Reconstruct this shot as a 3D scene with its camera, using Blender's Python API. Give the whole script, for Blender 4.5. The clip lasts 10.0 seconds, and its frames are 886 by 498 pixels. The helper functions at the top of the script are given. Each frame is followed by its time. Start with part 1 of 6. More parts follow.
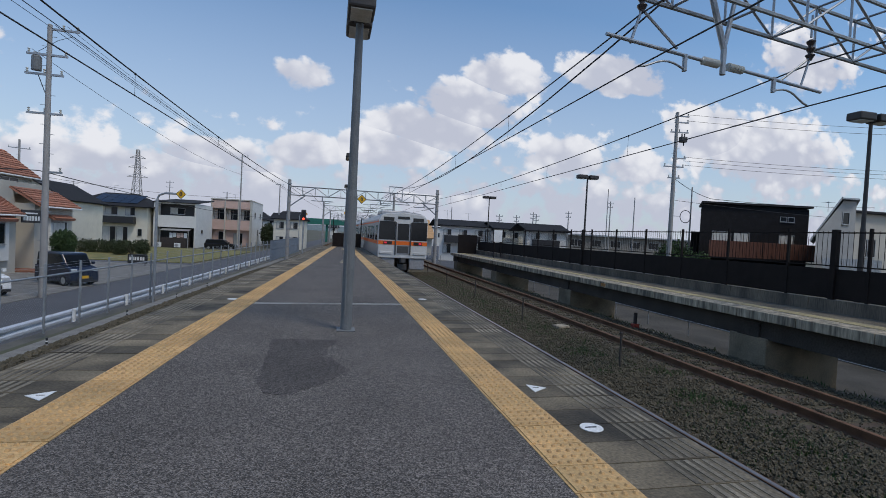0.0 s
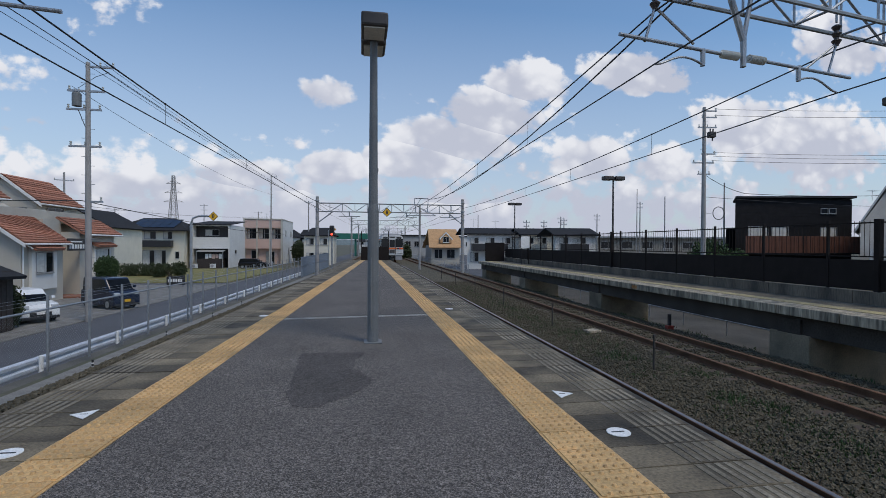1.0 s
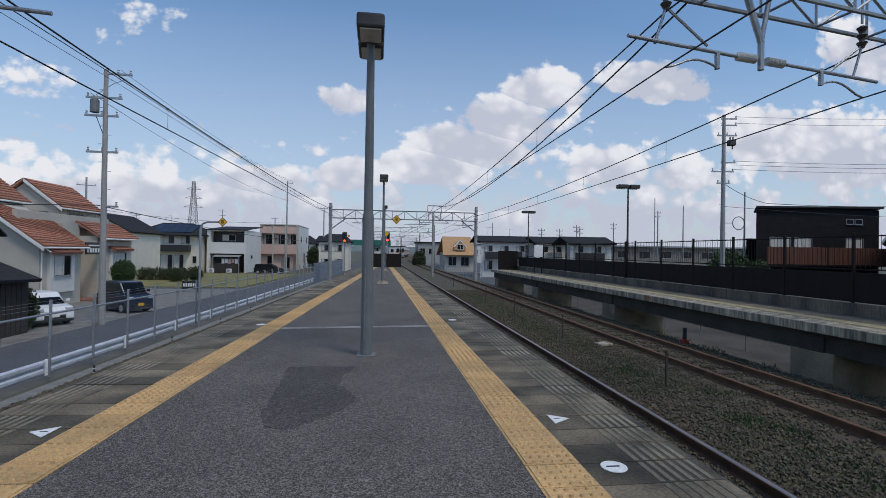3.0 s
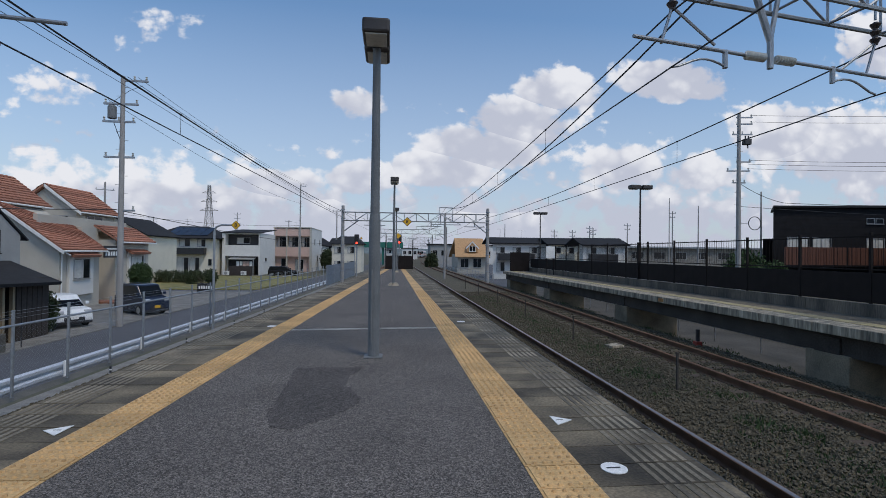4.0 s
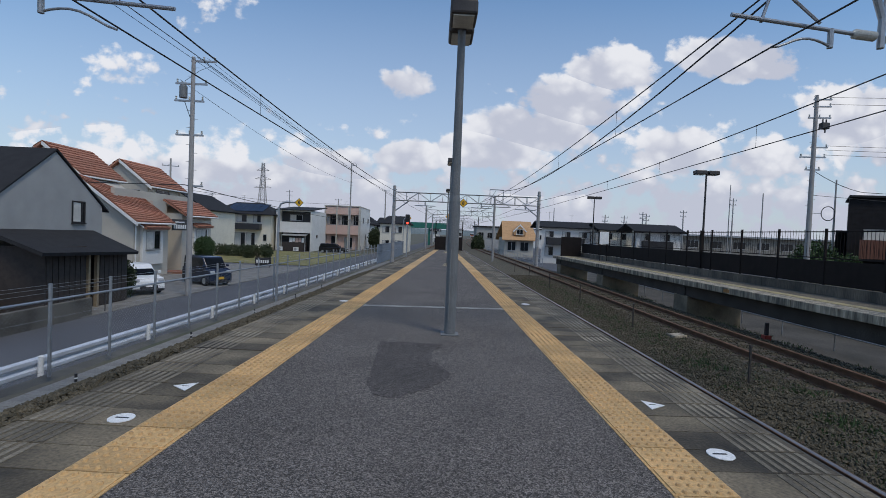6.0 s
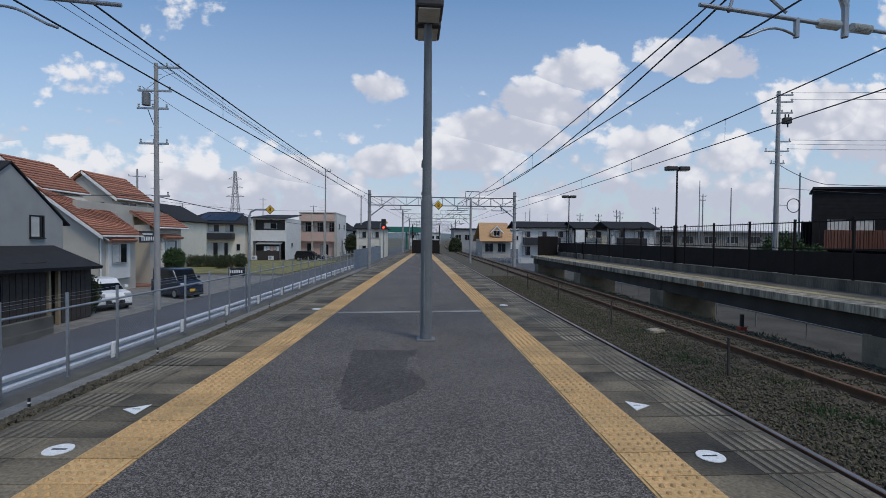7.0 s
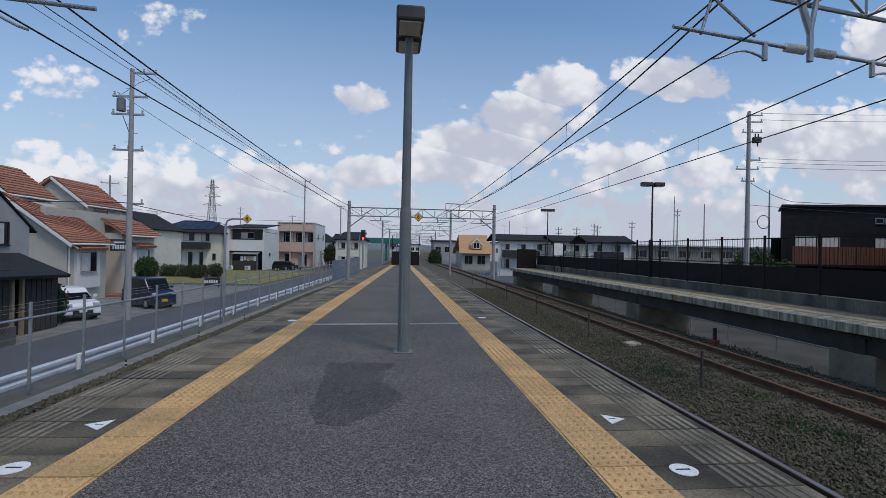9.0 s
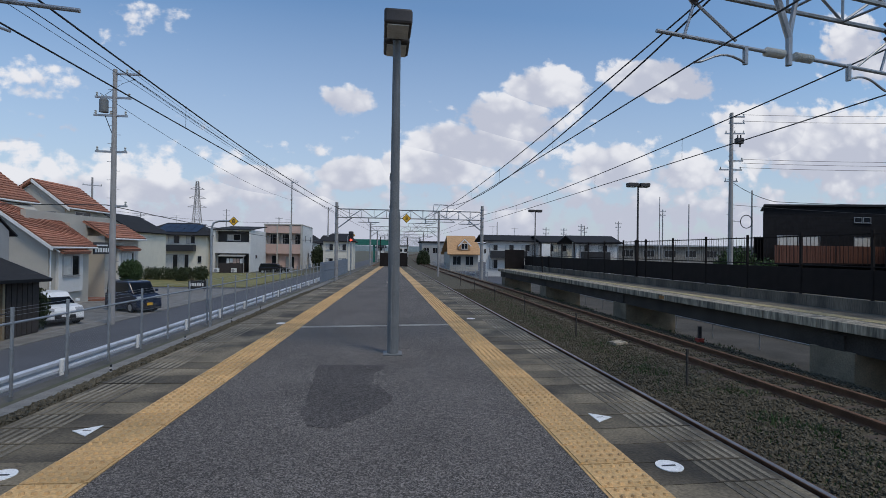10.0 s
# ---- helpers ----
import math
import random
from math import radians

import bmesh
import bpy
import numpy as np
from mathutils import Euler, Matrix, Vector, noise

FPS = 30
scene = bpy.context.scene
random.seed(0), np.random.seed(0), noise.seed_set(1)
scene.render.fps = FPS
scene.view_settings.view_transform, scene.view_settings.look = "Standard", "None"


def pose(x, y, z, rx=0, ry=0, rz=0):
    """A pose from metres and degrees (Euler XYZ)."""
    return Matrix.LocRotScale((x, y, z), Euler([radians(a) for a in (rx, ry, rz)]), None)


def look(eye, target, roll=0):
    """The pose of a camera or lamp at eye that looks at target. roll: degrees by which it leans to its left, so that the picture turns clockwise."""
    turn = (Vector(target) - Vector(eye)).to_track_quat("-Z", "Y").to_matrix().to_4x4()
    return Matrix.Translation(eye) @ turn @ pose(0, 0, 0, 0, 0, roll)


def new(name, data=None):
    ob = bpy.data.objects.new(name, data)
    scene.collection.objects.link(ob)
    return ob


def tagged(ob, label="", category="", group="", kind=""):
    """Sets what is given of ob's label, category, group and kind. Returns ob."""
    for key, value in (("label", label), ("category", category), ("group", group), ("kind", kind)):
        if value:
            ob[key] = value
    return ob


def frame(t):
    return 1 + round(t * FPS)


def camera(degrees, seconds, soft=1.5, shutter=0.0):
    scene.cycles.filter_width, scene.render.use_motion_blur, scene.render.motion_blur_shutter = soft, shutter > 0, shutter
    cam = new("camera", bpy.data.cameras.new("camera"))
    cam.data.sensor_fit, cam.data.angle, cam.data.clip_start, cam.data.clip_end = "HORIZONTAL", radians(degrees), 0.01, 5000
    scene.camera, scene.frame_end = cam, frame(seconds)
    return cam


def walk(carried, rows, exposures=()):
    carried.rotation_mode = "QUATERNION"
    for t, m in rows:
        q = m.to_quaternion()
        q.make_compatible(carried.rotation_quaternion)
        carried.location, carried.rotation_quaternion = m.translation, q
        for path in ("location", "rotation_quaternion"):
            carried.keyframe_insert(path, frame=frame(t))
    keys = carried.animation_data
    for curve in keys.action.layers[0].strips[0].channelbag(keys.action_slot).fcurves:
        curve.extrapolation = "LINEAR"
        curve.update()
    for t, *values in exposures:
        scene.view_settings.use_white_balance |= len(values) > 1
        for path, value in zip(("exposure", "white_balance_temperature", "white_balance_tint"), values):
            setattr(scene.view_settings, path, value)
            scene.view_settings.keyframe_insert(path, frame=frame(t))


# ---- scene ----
cam = camera(84.7, 10.0, 0.7)
PATH = [
    (0, (-0.070, -0.601, 1.330), (0.3770, 1.3465, 1.2756), 2.95),
    (0.5, (-0.029, -0.632, 1.337), (0.3100, 1.3382, 1.2694), 0.06),
    (1, (0.006, -0.659, 1.332), (0.3378, 1.3131, 1.3132), 0.26),
    (1.5, (0.040, -0.643, 1.338), (0.3375, 1.3342, 1.3199), -0.22),
    (2, (0.126, -0.510, 1.347), (0.3738, 1.4738, 1.2935), 2.95),
    (2.5, (0.210, -0.404, 1.361), (0.4946, 1.5754, 1.3535), 1.00),
    (4, (0.369, -0.463, 1.371), (0.5851, 1.5248, 1.3880), 0.64),
    (4.5, (0.344, -0.419, 1.367), (0.4982, 1.5753, 1.3397), 0.35),
    (5, (0.248, -0.549, 1.381), (0.2717, 1.4495, 1.3084), 2.95),
    (5.2, (0.131, -0.615, 1.367), (0.1592, 1.3835, 1.2919), 2.18),
    (6.3, (-0.101, -0.414, 1.349), (-0.0550, 1.5847, 1.3048), 2.46),
    (6.5, (-0.015, -0.294, 1.317), (0.0571, 1.7046, 1.2873), 1.94),
    (7, (-0.024, -0.311, 1.330), (0.1038, 1.6848, 1.2833), 0.49),
    (7.5, (0.015, -0.258, 1.324), (0.1712, 1.7359, 1.2814), 0.23),
    (8, (0.008, -0.274, 1.327), (0.1930, 1.7175, 1.2980), 0.71),
    (8.5, (0.000, -0.283, 1.332), (0.2035, 1.7070, 1.3149), 1.28),
    (9, (-0.005, -0.298, 1.333), (0.2046, 1.6912, 1.3359), 1.13),
    (9.5, (-0.002, -0.317, 1.336), (0.2278, 1.6696, 1.3448), 1.03),
    (10, (-0.019, -0.334, 1.343), (0.2390, 1.6489, 1.3507), 0.77),
]
walk(cam, [(t, look(eye, target, roll)) for t, eye, target, roll in PATH])

# ---------- world, sun ----------
SUN_EL, SUN_AZ = 58.0, 142.0     # degrees; azimuth clockwise from +y


def make_world():
    w = bpy.data.worlds.new("sky")
    scene.world = w
    w.use_nodes = True
    nt = w.node_tree
    nt.nodes.clear()
    N = lambda kind: nt.nodes.new(kind)
    L = nt.links.new
    out, bg = N("ShaderNodeOutputWorld"), N("ShaderNodeBackground")
    L(bg.outputs[0], out.inputs[0])
    sky = N("ShaderNodeTexSky")
    sky.sky_type = 'NISHITA'
    sky.sun_disc = False
    sky.sun_elevation, sky.sun_rotation = radians(SUN_EL), radians(SUN_AZ)
    sky.air_density, sky.dust_density, sky.ozone_density = 1.15, 0.4, 1.8
    tc = N("ShaderNodeTexCoord")
    sep = N("ShaderNodeSeparateXYZ")
    L(tc.outputs["Generated"], sep.inputs[0])

    def math_node(op, a, b=None, c=None, clamp=False):
        n = N("ShaderNodeMath")
        n.operation, n.use_clamp = op, clamp
        for k, q in enumerate((a, b, c)):
            if q is None:
                continue
            if isinstance(q, (int, float)):
                n.inputs[k].default_value = q
            else:
                L(q, n.inputs[k])
        return n.outputs[0]

    x, y, z = sep.outputs
    ay = math_node('MAXIMUM', math_node('ABSOLUTE', y), 0.08)
    u, v = math_node('DIVIDE', x, ay), math_node('DIVIDE', z, ay)
    plane = N("ShaderNodeCombineXYZ")
    L(u, plane.inputs[0]), L(math_node('MULTIPLY', v, 1.25), plane.inputs[1])

    def noise_node(scale, detail, rough):
        n = N("ShaderNodeTexNoise")
        n.inputs["Scale"].default_value, n.inputs["Detail"].default_value, n.inputs["Roughness"].default_value = scale, detail, rough
        L(plane.outputs[0], n.inputs["Vector"])
        return n

    def billows(scale, warp):
        """Rounded cauliflower lobes: nearness to scattered centres, the plane bent a little first."""
        add = N("ShaderNodeMix")
        add.data_type, add.blend_type = 'RGBA', 'LINEAR_LIGHT'
        add.inputs[0].default_value = warp
        L(plane.outputs[0], add.inputs[6]), L(bend_noise.outputs["Color"], add.inputs[7])
        vo = N("ShaderNodeTexVoronoi")
        vo.feature = 'SMOOTH_F1'
        vo.inputs["Scale"].default_value, vo.inputs["Smoothness"].default_value = scale, 0.35
        L(add.outputs[2], vo.inputs["Vector"])
        return math_node('SUBTRACT', 0.42, vo.outputs["Distance"])

    bend_noise = noise_node(9.0, 4.0, 0.6)
    fine, broad = noise_node(34.0, 9.0, 0.62), noise_node(3.2, 6.0, 0.55)
    lobes, puffs = billows(11.0, 0.05), billows(30.0, 0.03)
    dens, rise = None, None
    for cu, cv, a, b, st in CLOUDS:
        du = math_node('MULTIPLY', math_node('SUBTRACT', u, cu), 1 / a)
        dv = math_node('MULTIPLY', math_node('SUBTRACT', v, cv), 1 / b)
        low = math_node('MULTIPLY', math_node('MINIMUM', dv, 0.0), 1.35)          # flatter base than crown
        dq = math_node('ADD', math_node('MAXIMUM', dv, 0.0), low)
        r2 = math_node('ADD', math_node('MULTIPLY', du, du), math_node('MULTIPLY', dq, dq))
        lift = 0.85 if st > 0.8 else 0.1
        f = math_node('SUBTRACT', st + lift, math_node('MULTIPLY', r2, 0.85 * st))
        if dens is None:
            dens, rise = f, dv
        else:
            first = math_node('GREATER_THAN', f, dens)
            rise = math_node('ADD', rise, math_node('MULTIPLY', first, math_node('SUBTRACT', dv, rise)))
            dens = math_node('MAXIMUM', dens, f)
    bank = math_node('MULTIPLY_ADD', v, -6.0, 1.6)          # cloud bank that thickens to the horizon
    dens = math_node('MAXIMUM', math_node('MAXIMUM', dens, bank), -1.7)
    rough_edge = math_node('ADD', math_node('MULTIPLY', lobes, 1.7), math_node('MULTIPLY', puffs, 1.1))
    rough_edge = math_node('ADD', rough_edge, math_node('MULTIPLY', math_node('SUBTRACT', fine.outputs[0], 0.5), 1.9))
    dens = math_node('ADD', dens, rough_edge)
    dens = math_node('ADD', dens, math_node('MULTIPLY', math_node('SUBTRACT', broad.outputs[0], 0.5), 1.1))
    m = N("ShaderNodeMapRange")
    m.interpolation_type = 'SMOOTHSTEP'
    L(dens, m.inputs[0])
    m.inputs[1].default_value, m.inputs[2].default_value = 0.22, 0.95
    body = N("ShaderNodeMapRange")                            # crowns are sunlit, bases and folds greyer
    body.interpolation_type = 'SMOOTHSTEP'
    shade = math_node('MULTIPLY_ADD', rise, -0.42, 0.18)
    shade = math_node('SUBTRACT', shade, math_node('ADD', math_node('MULTIPLY', lobes, 1.5), math_node('MULTIPLY', puffs, 1.1)))
    shade = math_node('ADD', shade, math_node('MULTIPLY', math_node('SUBTRACT', broad.outputs[0], 0.5), 1.6))
    shade = math_node('ADD', shade, math_node('MULTIPLY', math_node('SUBTRACT', dens, 0.9), 0.22))
    L(shade, body.inputs[0])
    body.inputs[1].default_value, body.inputs[2].default_value = -0.25, 0.95
    tone = N("ShaderNodeMix")
    tone.data_type = 'RGBA'
    L(body.outputs[0], tone.inputs[0])
    tone.inputs[6].default_value, tone.inputs[7].default_value = CLOUD_LIT, CLOUD_GREY
    mix = N("ShaderNodeMix")
    mix.data_type = 'RGBA'
    L(m.outputs[0], mix.inputs[0])
    tint = N("ShaderNodeMix")                                # clear summer blue
    tint.data_type, tint.blend_type = 'RGBA', 'MULTIPLY'
    tint.inputs[0].default_value = 1.0
    L(sky.outputs[0], tint.inputs[6])
    tint.inputs[7].default_value = (0.88, 1.03, 1.13, 1)
    haze = N("ShaderNodeMix")                                # pale summer haze towards the horizon
    haze.data_type = 'RGBA'
    L(math_node('MULTIPLY_ADD', v, -1.7, 0.85, True), haze.inputs[0])
    L(tint.outputs[2], haze.inputs[6])
    haze.inputs[7].default_value = HAZE
    L(haze.outputs[2], mix.inputs[6])
    L(tone.outputs[2], mix.inputs[7])
    L(mix.outputs[2], bg.inputs[0])
    bg.inputs[1].default_value = SKY_STRENGTH


SKY_STRENGTH = 0.125
CLOUD_LIT, CLOUD_GREY = (6.4, 6.5, 6.9, 1), (4.1, 4.35, 5.2, 1)
HAZE = (3.7, 4.1, 5.05, 1)
CLOUDS = [           # u, v, half width, half height, strength
    (-0.074, 0.299, 0.055, 0.034, 1.0), (0.346, 0.344, 0.09, 0.055, 1.6), (0.272, 0.275, 0.11, 0.06, 1.7), (0.188, 0.219, 0.12, 0.05, 1.6),
    (0.105, 0.169, 0.10, 0.045, 1.5), (0.610, 0.379, 0.12, 0.05, 1.6), (-0.056, 0.148, 0.07, 0.045, 1.4), (-0.221, 0.133, 0.09, 0.03, 0.9),
    (0.500, 0.186, 0.09, 0.055, 1.4), (0.673, 0.172, 0.12, 0.045, 1.0), (0.880, 0.274, 0.12, 0.075, 1.5), (1.055, 0.234, 0.20, 0.10, 1.4),
    (1.143, 0.475, 0.13, 0.08, 1.1), (-0.465, 0.434, 0.08, 0.05, 0.52), (-0.626, 0.307, 0.12, 0.04, 0.52), (-0.449, 0.106, 0.20, 0.03, 0.9),
    (-0.139, 0.194, 0.06, 0.035, 0.75), (0.0, 0.9, 0.5, 0.1, 0.5), (-1.6, 0.5, 0.4, 0.2, 0.9), (1.9, 0.7, 0.5, 0.2, 0.9)]
make_world()
sun = new("sun", bpy.data.lights.new("sun", 'SUN'))
sun.data.energy, sun.data.angle, sun.data.color = 1.6, radians(16), (1.0, 0.91, 0.78)
sun.matrix_world = look((0, 0, 50), (50 * math.cos(radians(SUN_EL)) * -math.sin(radians(SUN_AZ)) / math.sin(radians(SUN_EL)),
                                     50 * math.cos(radians(SUN_EL)) * -math.cos(radians(SUN_AZ)) / math.sin(radians(SUN_EL)), 0))
scene.view_settings.exposure = 0.0


# ---------- materials ----------
def mat(name, color, rough=0.7, metal=0.0, var=0.25, scale=8.0, fine=120.0, bump=0.15, dark=None, spec=0.5, rnd=0.0, fine_var=0.15, coords="Object"):
    """A surface with two scales of variation: stains at scale, grain at fine (per metre)."""
    m = bpy.data.materials.new(name)
    m.use_nodes = True
    nt = m.node_tree
    b = nt.nodes["Principled BSDF"]
    L = nt.links.new
    tc = nt.nodes.new("ShaderNodeTexCoord")
    n1, n2 = nt.nodes.new("ShaderNodeTexNoise"), nt.nodes.new("ShaderNodeTexNoise")
    n1.inputs["Scale"].default_value, n1.inputs["Detail"].default_value = scale, 6
    n2.inputs["Scale"].default_value, n2.inputs["Detail"].default_value = fine, 3
    if coords == "Object":
        src = tc.outputs["Object"]
    else:                                # stains run on over neighbouring pieces, each with its own
        mp = nt.nodes.new("ShaderNodeMapping")
        mp.inputs["Scale"].default_value = (1, 1, 0.12)
        L(nt.nodes.new("ShaderNodeNewGeometry").outputs["Position"], mp.inputs["Vector"])
        src = mp.outputs[0]
    L(src, n1.inputs["Vector"]), L(src, n2.inputs["Vector"])
    mix = nt.nodes.new("ShaderNodeMix")
    mix.data_type = 'RGBA'
    r = nt.nodes.new("ShaderNodeMapRange")
    r.inputs[1].default_value, r.inputs[2].default_value = 0.35, 0.7
    L(n1.outputs[0], r.inputs[0])
    L(r.outputs[0], mix.inputs[0])
    dk = dark or tuple(c * (1 - var) for c in color)
    mix.inputs[6].default_value, mix.inputs[7].default_value = (*color, 1), (*dk, 1)
    last = mix.outputs[2]
    hsv = nt.nodes.new("ShaderNodeHueSaturation")
    mr = nt.nodes.new("ShaderNodeMapRange")
    mr.inputs[1].default_value, mr.inputs[2].default_value = 0.3, 0.7
    mr.inputs[3].default_value, mr.inputs[4].default_value = 1 - fine_var, 1 + fine_var
    L(n2.outputs[0], mr.inputs[0])
    val = mr.outputs[0]
    if rnd:
        oi = nt.nodes.new("ShaderNodeObjectInfo")
        q = nt.nodes.new("ShaderNodeMath")
        q.operation = 'MULTIPLY_ADD'
        L(oi.outputs["Random"], q.inputs[0])
        q.inputs[1].default_value, q.inputs[2].default_value = 2 * rnd, 1 - rnd
        q2 = nt.nodes.new("ShaderNodeMath")
        q2.operation = 'MULTIPLY'
        L(q.outputs[0], q2.inputs[0]), L(val, q2.inputs[1])
        val = q2.outputs[0]
    L(val, hsv.inputs["Value"])
    L(last, hsv.inputs["Color"])
    L(hsv.outputs[0], b.inputs["Base Color"])
    b.inputs["Roughness"].default_value, b.inputs["Metallic"].default_value = rough, metal
    b.inputs["Specular IOR Level"].default_value = spec
    if bump:
        bp = nt.nodes.new("ShaderNodeBump")
        bp.inputs["Strength"].default_value, bp.inputs["Distance"].default_value = bump, 0.01
        L(n2.outputs[0], bp.inputs["Height"])
        L(bp.outputs[0], b.inputs["Normal"])
    return m


def glow(name, color, strength):
    m = mat(name, color, 0.3, var=0.05)
    b = m.node_tree.nodes["Principled BSDF"]
    b.inputs["Emission Color"].default_value, b.inputs["Emission Strength"].default_value = (*color, 1), strength
    return m


def chippings(name, color, lo, hi, size, rough=0.93):
    """Rolled asphalt: stone chippings of uneven tone in a dark binder, worn at a larger scale."""
    m = mat(name, color, rough, var=0.28, scale=0.9, fine=26, bump=0, fine_var=0.22, spec=0.4)
    nt = m.node_tree
    L = nt.links.new
    b = nt.nodes["Principled BSDF"]
    tc = nt.nodes.new("ShaderNodeTexCoord")
    vo = nt.nodes.new("ShaderNodeTexVoronoi")
    vo.inputs["Scale"].default_value = size
    L(tc.outputs["Object"], vo.inputs["Vector"])
    sp = nt.nodes.new("ShaderNodeSeparateColor")
    L(vo.outputs["Color"], sp.inputs[0])
    pw = nt.nodes.new("ShaderNodeMath")
    pw.operation = 'POWER'
    L(sp.outputs[0], pw.inputs[0])
    pw.inputs[1].default_value = 1.7
    mr = nt.nodes.new("ShaderNodeMapRange")
    mr.inputs[3].default_value, mr.inputs[4].default_value = lo, hi
    L(pw.outputs[0], mr.inputs[0])
    hs = nt.nodes.new("ShaderNodeHueSaturation")
    L(mr.outputs[0], hs.inputs["Value"])
    L(b.inputs["Base Color"].links[0].from_socket, hs.inputs["Color"])
    L(hs.outputs[0], b.inputs["Base Color"])
    bp = nt.nodes.new("ShaderNodeBump")
    bp.inputs["Strength"].default_value, bp.inputs["Distance"].default_value = 0.7, 0.006
    L(vo.outputs["Distance"], bp.inputs["Height"])
    L(bp.outputs[0], b.inputs["Normal"])
    return m


ASPHALT = chippings("platform_asphalt", (0.143, 0.127, 0.114), 0.30, 2.0, 135)
PATCH = chippings("asphalt_patch", (0.095, 0.084, 0.077), 0.30, 1.95, 135)
LANE = mat("old_lane_asphalt", (0.095, 0.088, 0.077), 0.92, var=0.3, scale=0.8, fine=90, bump=0.4, fine_var=0.25, spec=0.3, dark=(0.055, 0.053, 0.046))
ROAD = mat("road_asphalt", (0.105, 0.108, 0.118), 0.9, var=0.2, scale=0.6, fine=90, bump=0.4, fine_var=0.25, spec=0.3)
PAVER = mat("concrete_paver", (0.185, 0.150, 0.098), 0.85, var=0.7, scale=1.7, fine=45, bump=0.5, rnd=0.45, fine_var=0.35, dark=(0.034, 0.028, 0.019), coords="Place")
RIDGE = mat("paver_ridge", (0.27, 0.232, 0.168), 0.85, var=0.5, scale=1.9, fine=50, bump=0.4, fine_var=0.3, rnd=0.3, dark=(0.055, 0.046, 0.034), coords="Place")
TACTILE = mat("tactile_yellow", (0.62, 0.385, 0.165), 0.75, var=0.3, scale=2.4, fine=45, bump=0.35, rnd=0.14, fine_var=0.22, dark=(0.43, 0.285, 0.125), coords="Place")
CONCRETE = mat("concrete", (0.235, 0.225, 0.205), 0.9, var=0.45, scale=1.6, fine=40, bump=0.4, fine_var=0.25)
CONCRETE_DARK = mat("stained_concrete", (0.13, 0.12, 0.1), 0.9, var=0.55, scale=1.2, fine=50, bump=0.4, fine_var=0.25)
TAN_PAVE = mat("tan_paving", (0.20, 0.17, 0.122), 0.9, var=0.6, scale=2.2, fine=40, bump=0.4, fine_var=0.3, dark=(0.085, 0.074, 0.056), coords="Place")
CURB = mat("stained_curb", (0.18, 0.148, 0.112), 0.9, var=0.6, scale=1.4, fine=40, bump=0.4, fine_var=0.3, rnd=0.2, dark=(0.05, 0.044, 0.038), coords="Place")
COPING = mat("weathered_coping", (0.44, 0.375, 0.275), 0.9, var=0.7, scale=5.0, fine=24, bump=0.4, fine_var=0.45, dark=(0.075, 0.07, 0.058), coords="Place")
BALLAST = mat("ballast_stone", (0.108, 0.086, 0.052), 0.95, var=0.4, scale=5, fine=34, bump=0.9, dark=(0.048, 0.045, 0.026), fine_var=0.55)
STONE = mat("ballast_pebble", (0.122, 0.102, 0.067), 0.95, var=0.45, scale=6, fine=50, bump=0.6, fine_var=0.4, dark=(0.048, 0.043, 0.028))
RUST = mat("rusty_rail", (0.165, 0.082, 0.042), 0.85, var=0.4, scale=4, fine=60, bump=0.3)
RAIL_TOP = mat("worn_rail_head", (0.30, 0.28, 0.27), 0.4, 0.7, var=0.3, scale=3, fine=60, bump=0.1)
SLEEPER = mat("rust_stained_sleeper", (0.092, 0.066, 0.046), 0.9, var=0.4, scale=5, fine=70, bump=0.4)
WHITE = mat("white_paint", (0.78, 0.78, 0.76), 0.6, var=0.12, scale=5, fine=80, bump=0.1)
BLACK = mat("black_paint", (0.025, 0.025, 0.028), 0.5, var=0.3, scale=4, fine=60, bump=0.1)
POLE_GREY = mat("grey_painted_steel", (0.155, 0.165, 0.17), 0.55, 0.0, var=0.25, scale=3, fine=60, bump=0.08, fine_var=0.2)
GALV = mat("galvanised_steel", (0.36, 0.38, 0.40), 0.45, 0.6, var=0.25, scale=6, fine=80, bump=0.08)
LAMP_BROWN = mat("dark_bronze_steel", (0.055, 0.05, 0.048), 0.5, 0.3, var=0.25, scale=4, fine=60, bump=0.05)
FENCE_BROWN = mat("dark_brown_fence", (0.018, 0.014, 0.013), 0.8, 0.0, var=0.3, scale=3, fine=60, bump=0.1, spec=0.2)
UTIL = mat("utility_pole_concrete", (0.33, 0.32, 0.31), 0.85, var=0.2, scale=1.5, fine=60, bump=0.2)
CABLE = mat("black_cable", (0.02, 0.02, 0.022), 0.6, var=0.2, bump=0)
PORCELAIN = mat("porcelain", (0.55, 0.55, 0.50), 0.3, var=0.2, scale=12, fine=60, bump=0)
GRASS = mat("dry_grass", (0.24, 0.20, 0.075), 0.95, var=0.4, scale=0.8, fine=30, bump=0.6, dark=(0.12, 0.13, 0.04), fine_var=0.35)
LEAF = mat("leaves", (0.045, 0.085, 0.022), 0.75, var=0.5, scale=5, fine=40, bump=0.3, fine_var=0.35)
LEAF_DARK = mat("dark_leaves", (0.042, 0.06, 0.02), 0.75, var=0.5, scale=5, fine=40, bump=0.3, fine_var=0.35)
EARTH = mat("earth", (0.115, 0.10, 0.078), 0.95, var=0.35, scale=0.25, fine=12, bump=0.4, dark=(0.07, 0.078, 0.04))
YELLOW = mat("sign_yellow", (0.75, 0.42, 0.02), 0.5, var=0.1, bump=0)
